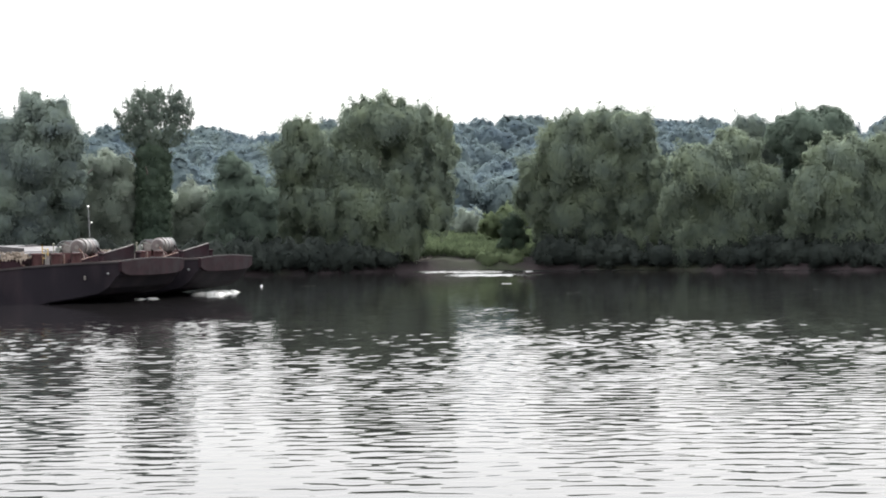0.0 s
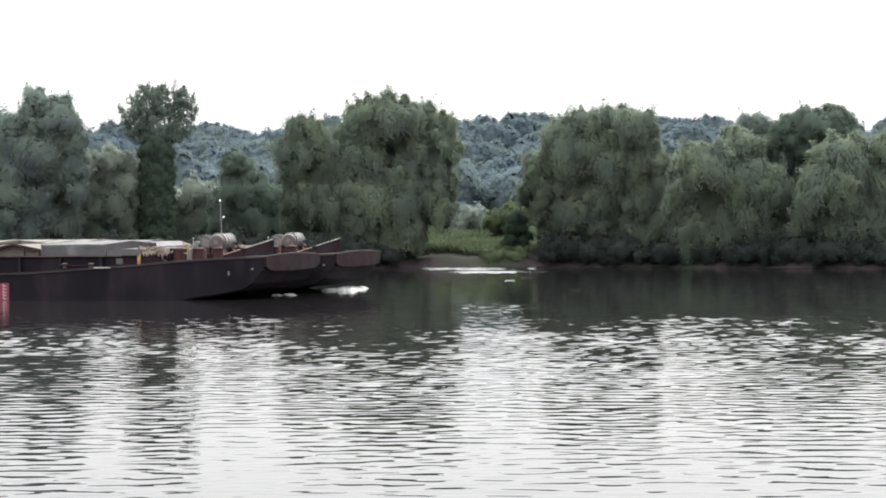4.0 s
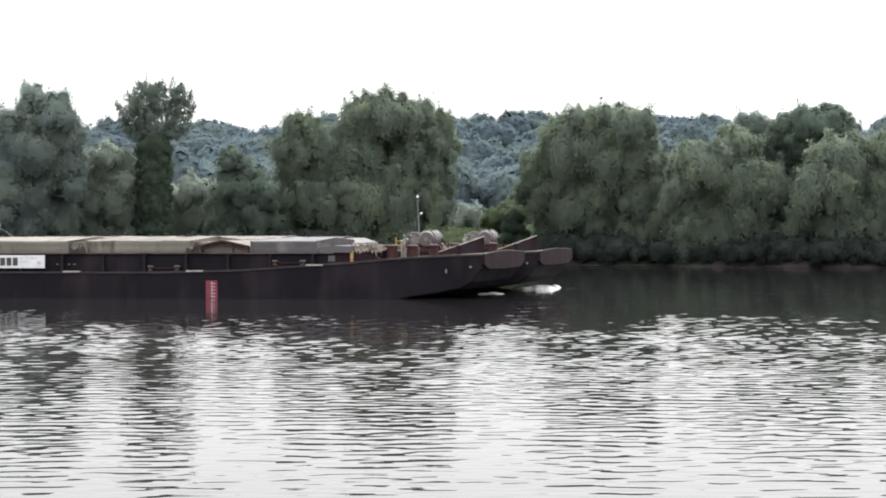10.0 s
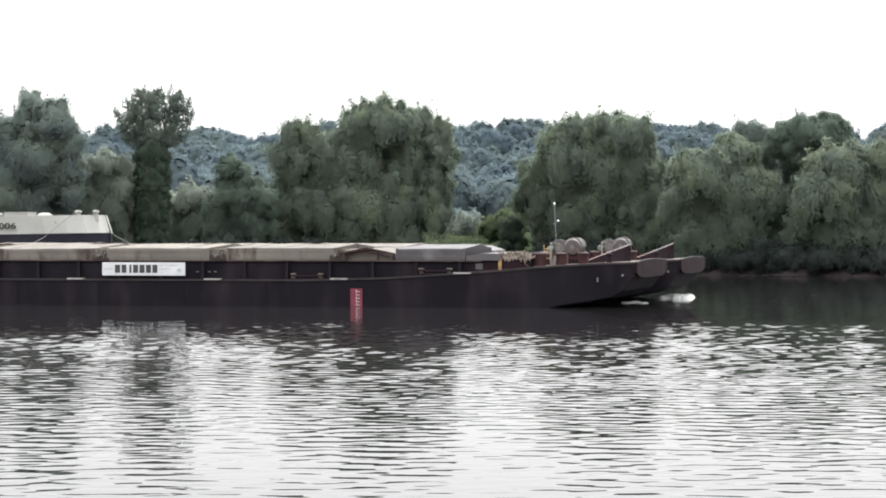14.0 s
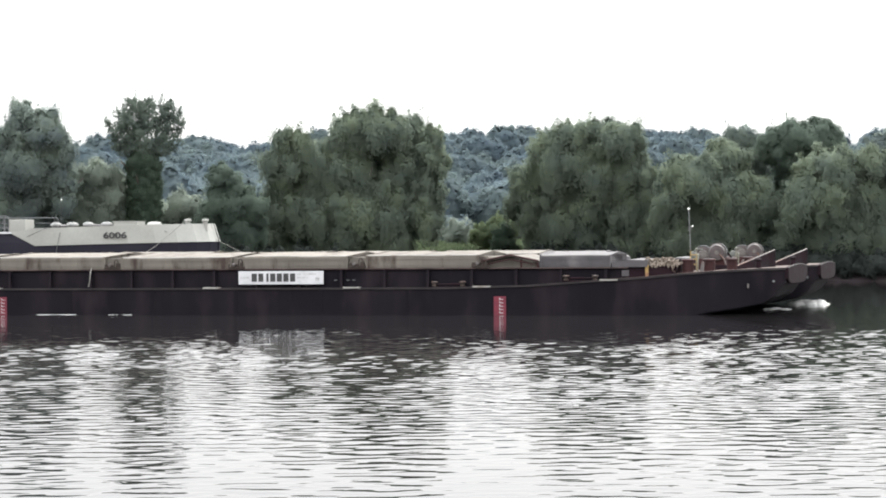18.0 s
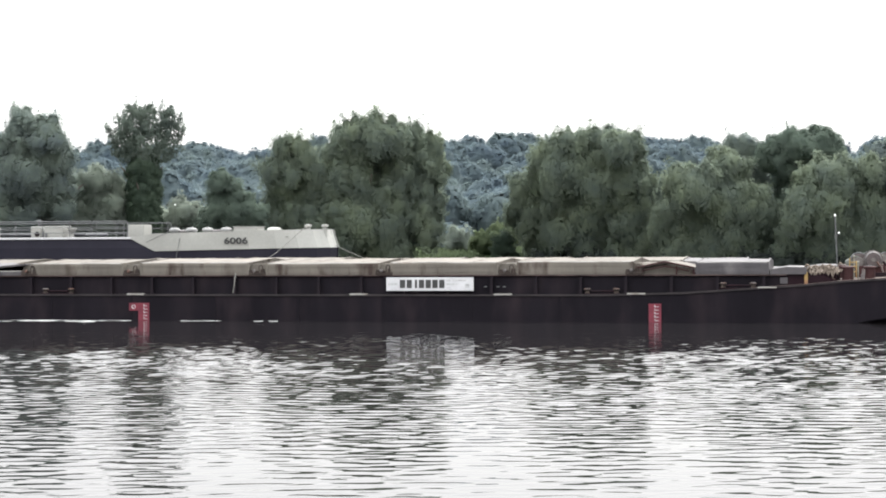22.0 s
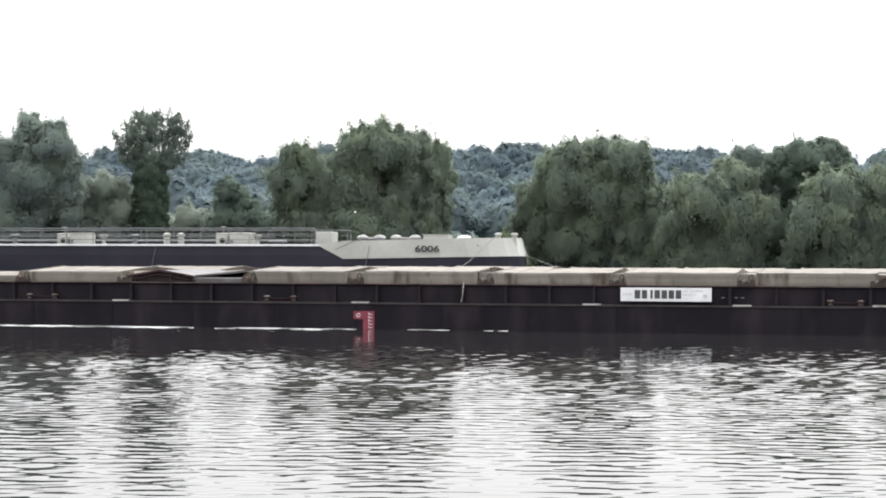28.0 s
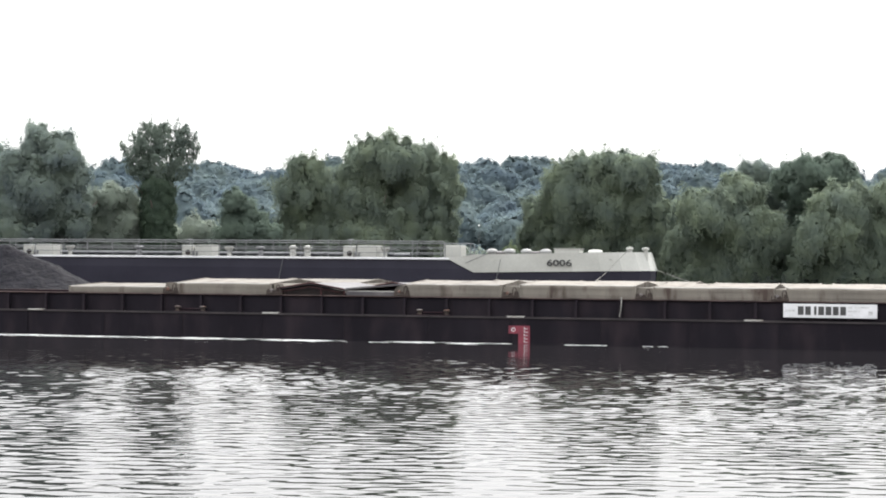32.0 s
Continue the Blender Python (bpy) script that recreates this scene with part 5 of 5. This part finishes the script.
def heap(name, u0, u1, y0, y1, top, label):
    """A heap of coal with a rounded ridge."""
    rng = np.random.default_rng(12)
    nu, nv = 90, 50
    bm = bmesh.new()
    grid = []
    for i in range(nu + 1):
        row = []
        for j in range(nv + 1):
            a, c = i / nu, j / nv
            u, y = u0 + (u1 - u0) * a, y0 + (y1 - y0) * c
            end = min(1, max(0, (u1 - u) / 7.0))
            side = min(1, 2.3 * min(c, 1 - c))
            z = 1.4 + (top - 1.4) * (end ** 0.85) * (side ** 0.8)
            z += 0.14 * noise.noise(Vector((u * 0.9, y * 0.9, 3))) + 0.06 * noise.noise(Vector((u * 4, y * 4, 1)))
            row.append(bm.verts.new((u, y, z)))
        grid.append(row)
    for i in range(nu):
        for j in range(nv):
            bm.faces.new((grid[i][j], grid[i + 1][j], grid[i + 1][j + 1], grid[i][j + 1]))
    ob = new(name, finish(name, bm, M_COAL))
    return tagged(ob, label, "coal heap", kind="stuff")


def float_marker():
    f = thing("float", "small white float drifting ahead of the convoy", "float")
    f.location = (-12.0, 121.8, 0)
    part("body", lathe(bmesh.new(), [(0.03, -0.06), (0.075, -0.01), (0.08, 0.04), (0.05, 0.09), (0.015, 0.11)], (0, 0, 0), "z", 14), M_WHITE, f)
    part("collar", lathe(bmesh.new(), [(0.09, -0.01), (0.09, 0.02), (0.06, 0.025), (0.06, -0.015)], (0, 0, 0), "z", 14), M_FAINT, f)
    return f


def butterfly():
    """A small pale butterfly, wings half raised; its head points along x."""
    f = thing("butterfly", "small pale white butterfly flying low over the water", "butterfly")
    part("body", lathe(bmesh.new(), [(0.0004, -0.009), (0.0012, -0.006), (0.0016, 0.0), (0.0018, 0.004), (0.0012, 0.008), (0.0004, 0.0095)], (0, 0, 0), "x", 10), M_FAINT, f)
    for side in (-1, 1):
        for name, outline in (("forewing", [(0.001, 0.0), (0.012, 0.014), (0.011, 0.02), (0.003, 0.019), (-0.003, 0.011), (-0.002, 0.001)]), ("hindwing", [(-0.002, 0.001), (-0.003, 0.011), (-0.008, 0.015), (-0.014, 0.01), (-0.012, 0.003), (-0.006, 0.0)])):
            bm = bmesh.new()
            lift = 0.75
            low = [bm.verts.new((x, side * y, 0.0015 + lift * y)) for x, y in outline]
            high = [bm.verts.new((x, side * y, 0.0021 + lift * y)) for x, y in outline]
            bm.faces.new(low)
            bm.faces.new(high[::-1])
            for k in range(len(low)):
                m = (k + 1) % len(low)
                bm.faces.new((low[k], high[k], high[m], low[m]))
            part(name, bm, M_WING, f)
    return f


white_butterfly = butterfly()
drifting_float = float_marker()
near_barge = barge("cargo_barge", "black rusty cargo barge with cream hatch covers and name board", True)
far_barge = barge("cargo_barge", "second rusty cargo barge lashed alongside, partly loaded with coal", False)
coal = heap("coal_heap", -53.9, -45.3, 0.7, 8.5, 4.7, "tall black heap of coal in the open hold")


# ---------------------------------------------------------------- the tanker barge
def tanker():
    t = thing("tanker_barge", "black tank barge with cream bow and deck gear, lashed alongside", "tank barge", "barges of the convoy")
    B = 8.6
    PLAN = [(-96, 0.4), (-94, 0.0), (-26, 0.0), (-20, 0.0), (-18, 0.12), (-16.4, 0.6), (-15.2, 1.3), (-14.3, 2.3), (-13.75, 3.3), (-13.55, 4.1)]

    def narrow(u):
        return float(np.interp(u, [q[0] for q in PLAN], [q[1] for q in PLAN]))

    def back(u):
        return float(np.interp(u, [-20, -13.5], [0.0, 0.36]))

    secs = []
    for u, n in PLAN:
        low = float(np.interp(u, [-96, -94, -22, -13.5], [0.2, -1.0, -1.0, 1.6]))
        secs.append([(u - back(u), n + 0.06, 4.2), (u, n, 3.6), (u - 0.3 * back(u), n, low + 0.3), (u - 0.3 * back(u), n + 0.15, low), (u - 0.3 * back(u), B - n - 0.15, low), (u - 0.3 * back(u), B - n, low + 0.3), (u, B - n, 3.6), (u - back(u), B - n - 0.06, 4.2)])
    part("hull", loft(bmesh.new(), secs), M_TAR, t, "black painted hull")
    for y in (0, 1):
        def flip(p):
            return [(x, (B - q if y else q), z) for x, q, z in p]
        bow = []
        for u in (-25.6, -24.8, -24.07, -22, -20, -18, -17.2, -16.4, -15.8, -15.2, -14.7, -14.3, -14.0, -13.75, -13.6, -13.5):
            n = narrow(u) - 0.05
            z0 = float(np.interp(u, [-25.6, -24.07, -13.0], [4.16, 3.39, 3.6]))
            z1 = float(np.interp(u, [-25.6, -24.8, -24.07, -13.0], [4.28, 4.34, 4.48, 4.74]))
            k = back(u) * (z1 - z0) / 1.1
            bow.append(flip([(u, n, z0), (u - k, n + 0.01, z1), (u - k, n + 0.12, z1), (u, n + 0.12, z0)]))
        part("bow_bulwark", loft(bmesh.new(), bow), M_CREAM, t, "cream painted bow bulwark")
        part("deck_edge", boxed(-95, -25.5, -0.04 if not y else B - 0.2, 0.2 if not y else B + 0.04, 4.15, 4.27, bevel=0.02), M_WHITE, t, "white deck edge")
    part("foredeck_plate", boxed(-24.5, -15.8, 0.9, B - 0.9, 4.22, 4.3), M_CREAM, t)
    # rails on both sides
    post = finish("rail_post", tube(bmesh.new(), [(0, 0, 4.2), (0, 0, 5.26)], 0.028, 6), M_RAIL)
    for y in (0.35, B - 0.35):
        r = part("guard_rail", tube(bmesh.new(), [(-93, y, 5.26), (-26.05, y, 5.26), (-25.95, y, 5.15), (-25.95, y, 4.25)], 0.032, 6), M_RAIL, t, "galvanised guard rail")
        for z in (4.9, 4.56):
            part("rail_bar", tube(bmesh.new(), [(-93, y, z), (-25.95, y, z)], 0.022, 6), M_RAIL, r)
        for k in range(38):
            share("rail_post", post, r, pose(-92.8 + 1.8 * k, y, 0))
    # catwalk along the middle
    cw = part("catwalk", boxed(-92, -30, B / 2 - 0.5, B / 2 + 0.5, 4.75, 4.8), M_RAIL, t, "grey catwalk along the deck")
    for k in range(20):
        part("catwalk_leg", boxed(-91 + 3.1 * k, -90.92 + 3.1 * k, B / 2 - 0.04, B / 2 + 0.04, 4.15, 4.75), M_RAIL, cw)
    for y in (3.4, 7.2):
        part("cargo_pipe", tube(bmesh.new(), [(-90, y, 4.5), (-30, y, 4.5)], 0.11, 8), M_RAIL, t)
    # deck houses and tank trunks
    for u0, u1, z1 in ((-75.4, -73.2, 4.92), (-64.8, -62.75, 4.92), (-54.3, -52.2, 4.92), (-43.3, -41.25, 4.94), (-32.6, -30.4, 4.96)):
        h = part("deck_box", boxed(u0 + 0.92, u1, 0.8, 2.2, 4.15, z1, bevel=0.05), M_CREAM, t, "cream painted tank hatch housing")
        part("hatch_clamp", boxed(u0 + 1.0, u0 + 1.12, 0.74, 0.8, 4.3, 4.55), M_RAIL, h)
        part("box_lid", boxed(u0 + 0.95, u1 - 0.03, 0.83, 2.17, z1, z1 + 0.05, bevel=0.015), M_CREAM, h)
        v = part("valve_box", boxed(u0, u0 + 0.62, 0.85, 1.7, 4.15, z1 + 0.02, bevel=0.05), M_CREAM, t, "small cream valve housing")
        part("round_port", lathe(bmesh.new(), [(0.02, -0.02), (0.15, -0.02), (0.17, 0.0), (0.17, 0.02)], (u0 + 0.42, 0.84, 4.5), "y", 16), M_DARK, v, "dark round port")
        part("vent_stub", tube(bmesh.new(), [(u0 + 0.35, 1.3, z1), (u0 + 0.35, 1.3, z1 + 0.4)], 0.05, 8), M_RAIL, v)
        part("vent_bar", tube(bmesh.new(), [(u0 + 0.17, 1.3, z1 + 0.4), (u0 + 0.53, 1.3, z1 + 0.4)], 0.035, 8), M_RAIL, v)
        part("pipe_elbow", tube(bmesh.new(), [(u0 + 0.76, 1.0, 4.2), (u0 + 0.76, 1.0, 4.6), (u0 + 0.8, 1.05, 4.7), (u0 + 0.95, 1.1, 4.72)], 0.07, 8), M_RAIL, t)
    h = part("deck_box", boxed(-26.15, -25.05, 0.8, 2.2, 4.15, 5.02, bevel=0.05), M_CREAM, t, "cream painted tank hatch housing")
    part("box_lid", boxed(-26.13, -25.07, 0.83, 2.17, 5.02, 5.06, bevel=0.015), M_CREAM, h)
    for u in (-71.9, -61.4, -51.1, -40.2, -29.95):
        part("funnel_vent", lathe(bmesh.new(), [(0.17, 4.15), (0.13, 4.35), (0.13, 4.52), (0.29, 4.8), (0.29, 4.9), (0.08, 4.92)], (u, 1.1, 0), "z", 14), M_CREAM, t, "cream ventilator with a flared head")
    for u in (-35.95, -35.0):
        part("round_vent", lathe(bmesh.new(), [(0.2, 4.15), (0.2, 4.75), (0.26, 4.8), (0.26, 4.9), (0.1, 4.98)], (u, 1.1, 0), "z", 14), M_CREAM, t, "stout cream ventilator")
    for u in (-46.3, -38.1):
        part("grey_vent", lathe(bmesh.new(), [(0.18, 4.15), (0.15, 4.7), (0.3, 4.76), (0.3, 4.86), (0.1, 4.9)], (u, 1.1, 0), "z", 14), M_RAIL, t, "grey galvanised ventilator")
    for pair in ((-23.25, -22.15), (-21.1, -19.9)):
        g = part("deck_pipe", tube(bmesh.new(), [(pair[0] + 0.1, 1.4, 4.62), (pair[1] - 0.1, 1.4, 4.62)], 0.1, 8), M_DRUM, t, "grey pipe between two deck hatches")
        for u, rr in zip(pair, (0.34, 0.36)):
            hd = part("deck_hatch", lathe(bmesh.new(), [(rr * 0.75, 4.2), (rr * 0.75, 4.6), (rr * 1.05, 4.63), (rr * 1.05, 4.7), (rr * 0.9, 4.79), (rr * 0.5, 4.85)], (u, 1.4, 0), "z", 18), M_DOME, g, "round pale deck hatch with a domed lid")
            part("hatch_wheel", lathe(bmesh.new(), [(0.02, 4.84), (0.1, 4.86), (0.1, 4.89), (0.02, 4.9)], (u, 1.4, 0), "z", 10), M_RAIL, hd)
    box_ = part("anchor_locker", boxed(-19.35, -17.8, 1.1, 2.6, 4.2, 4.86, bevel=0.06), M_CREAM, t, "flat cream locker on the bow")
    part("locker_lid", boxed(-19.38, -17.77, 1.07, 2.63, 4.86, 4.9), M_CREAM, box_)
    win = part("windlass", lathe(bmesh.new(), [(0.1, -0.45), (0.28, -0.41), (0.33, -0.2), (0.33, 0.2), (0.28, 0.41), (0.1, 0.45)], (-16.95, 1.9, 4.52), "x", 16), M_CREAM, t, "rounded cream anchor windlass")
    part("windlass_foot", boxed(-17.3, -16.6, 1.6, 2.2, 4.2, 4.5), M_CREAM, win)
    for u, y in ((-14.93, 2.4), (-14.1, 3.3)):
        part("bow_bollard", lathe(bmesh.new(), [(0.17, 4.2), (0.15, 4.85), (0.23, 4.88), (0.2, 5.0), (0.06, 5.02)], (u, y, 0), "z", 14), M_CREAM, t, "cream bow bollard")
    m = part("lamp_mast", tube(bmesh.new(), [(-25.6, 8.0, 4.3), (-25.6, 8.0, 6.4)], 0.009, 6), M_RAIL, t, "thin mast with a white lamp")
    part("lamp", lathe(bmesh.new(), [(0.02, 0), (0.05, 0.02), (0.05, 0.08), (0.02, 0.1)], (-25.6, 8.0, 6.4), "z", 10), M_LAMP, m)
    for u in (-36.2, -22.4):
        part("side_ladder", tube(bmesh.new(), [(u, -0.05, 4.2), (u - 0.25, -0.06, 3.0), (u - 0.3, -0.06, 2.2)], 0.02, 5), M_RAIL, t)
    part("tension_line", tube(bmesh.new(), [(-23.2, -0.05, 4.55), (-24.6, -0.05, 3.95)], 0.018, 5), M_RAIL, t)
    # hull number
    fc = bpy.data.curves.new("hull_number", "FONT")
    fc.body, fc.size, fc.extrude, fc.bevel_depth, fc.bevel_resolution = "6006", 0.52, 0.004, 0.014, 0
    fc.materials.append(M_INK)
    ob = new("hull_number", fc)
    ob.parent = t
    ob.matrix_basis = pose(-19.58, -0.075, 3.84, 90, 0, 0) @ Matrix.Diagonal((1.48, 1, 1, 1))
    tagged(ob, "black hull number 6006")
    return t


tank_barge = tanker()


def mooring_rope(points, label):
    ob = new("mooring_rope", finish("mooring_rope", tube(bmesh.new(), points, 0.018, 6), M_ROPE))
    return tagged(ob, label, "rope", "mooring ropes")


ropes = [
    mooring_rope([(-14.9, 24.2, 4.9), (-15.0, 23.5, 4.72), (-16.1, 21.6, 3.3), (-17.5, 18.5, 1.9)], "taut pale rope from the tanker bow to the next barge"),
    mooring_rope([(-13.6, 26.0, 3.7), (-12.6, 25.0, 3.35), (-10.6, 22.4, 2.8), (-7.7, 18.5, 1.9)], "slack pale rope leading forward from the tanker bow"),
]


# ---------------------------------------------------------------- foam
def foam_patch(name, spots, label):
    """Broken white water: flat ragged tongues with a little height."""
    rng = np.random.default_rng(len(spots) + int(abs(spots[0][0]) * 10))
    bm = bmesh.new()
    for u, y, lu, ly, h in spots:
        n = 16
        rim = []
        for k in range(n):
            q = 2 * math.pi * k / n
            r = 1 + 0.35 * rng.uniform(-1, 1)
            rim.append(bm.verts.new((u + lu * r * math.cos(q), y + ly * r * math.sin(q), 0.006)))
        mid = []
        for k in range(n):
            q = 2 * math.pi * k / n
            r = 0.55 * (1 + 0.4 * rng.uniform(-1, 1))
            mid.append(bm.verts.new((u + lu * r * math.cos(q), y + ly * r * math.sin(q), h * rng.uniform(0.5, 1.1))))
        top = bm.verts.new((u, y, h))
        for k in range(n):
            j = (k + 1) % n
            bm.faces.new((rim[k], rim[j], mid[j], mid[k]))
            bm.faces.new((mid[k], mid[j], top))
    ob = new(name, finish(name, bm, M_FOAM, smooth=True))
    return tagged(ob, label, "foam", kind="stuff")


frng = np.random.default_rng(21)
bow_spots = [(21.35 + 0.2 * frng.normal(), 6.2 + 2.2 * frng.random(), 0.14 + 0.16 * frng.random(), 0.2, 0.03 + 0.04 * frng.random()) for _ in range(5)]
far_spots = [(22.35 + 1.35 * frng.random(), 13.4 + 4.4 * frng.random(), 0.2 + 0.3 * frng.random(), 0.3, 0.04 + 0.13 * frng.random()) for _ in range(44)]



def wash_ribbon(name, u0, u1, y, wide, seed, label):
    """A thin broken line of white water along the hull."""
    bm = bmesh.new()
    last = None
    for k in range(int((u1 - u0) / 0.12)):
        u = u0 + 0.12 * k
        fade = min(1.0, (u1 - u) / 28)
        a = noise.noise(Vector((u * 0.35, seed, 0))) + 0.35 * noise.noise(Vector((u * 1.3, seed, 4))) + 0.15 * noise.noise(Vector((u * 4.0, seed, 7)))
        half = wide * (0.42 + 0.9 * a + 0.6 * (fade - 0.6))
        if half < 0.007:
            last = None
            continue
        c = y - 0.22 * (1 + noise.noise(Vector((u * 0.5, seed, 9))))
        h = 0.01 + 0.03 * max(0, a)
        row = [bm.verts.new((u, c - half, 0.005)), bm.verts.new((u, c - 0.3 * half, h)), bm.verts.new((u, c + 0.4 * half, h * 0.8)), bm.verts.new((u, c + half, 0.005))]
        if last:
            for q in range(3):
                bm.faces.new((last[q], last[q + 1], row[q + 1], row[q]))
        last = row
    ob = new(name, finish(name, bm, M_FOAM, smooth=True))
    return tagged(ob, label, "foam", kind="stuff")


foam = [foam_patch("bow_foam", bow_spots, "low white bow wave under the head plate"),
        foam_patch("bow_foam", far_spots, "white bow wave rolling ahead of the second barge"),
        wash_ribbon("wake_foam", -57.0, -9.0, -0.22, 0.042, 2.0, "broken white wash along the hull"),
        wash_ribbon("wake_foam", -57.0, -20.0, -0.75, 0.05, 5.0, "second line of white wash beside the hull"),
        wash_ribbon("wake_foam", -57.0, -18.0, -1.3, 0.042, 8.0, "thin outer line of white wash beside the hull")]


# ---------------------------------------------------------------- movement
def convoy_pose(t):
    s = t - 16.0
    return pose(-8.9245 + 1.8039 * s - 0.0008 * s * s, 89.2482 - 0.33 * s + 0.00205 * s * s, 0, 0, 0, -(10.5637 + 0.2115 * s))


def motions():
    times = [float(t) for t in range(0, 33, 2)]
    lead = pose(1.6, 9.5, 0)
    tank = pose(0, 22.0, 0)
    for ob, offset in ((near_barge, pose(0, 0, 0)), (far_barge, lead), (coal, lead), (tank_barge, tank), *((r, pose(0, 0, 0)) for r in ropes), *((f, pose(0, 0, 0)) for f in foam)):
        walk(ob, [(t, convoy_pose(t) @ offset) for t in times])
    walk(drifting_float, [(0.0, pose(-12.0, 121.8, 0)), (16.0, pose(-29.6, 121.8, 0)), (32.0, pose(-47.2, 121.8, 0))])
    # across the view from upper right to lower left in under a second
    flight = ((0.0, 6.0, 6.4), (2.0, 1.15, 5.2), (2.2, 0.7, 4.5), (2.3, 0.46, 4.05), (2.4, 0.25, 3.8), (2.5, -0.01, 3.7), (2.6, -0.405, 3.565), (2.8, -1.07, 3.31), (3.0, -1.75, 3.03), (3.3, -2.9, 2.75), (4.5, -7.5, 2.6), (32.0, -40.0, 3.2))
    walk(white_butterfly, [(t, pose(x, 8.0, z, 35 * math.sin(9 * t), -10, 190)) for t, x, z in flight])
    walk(water, [(t, pose(0.25 * t, 0, 0)) for t in (0.0, 8.0, 16.0, 24.0, 32.0)])


motions()
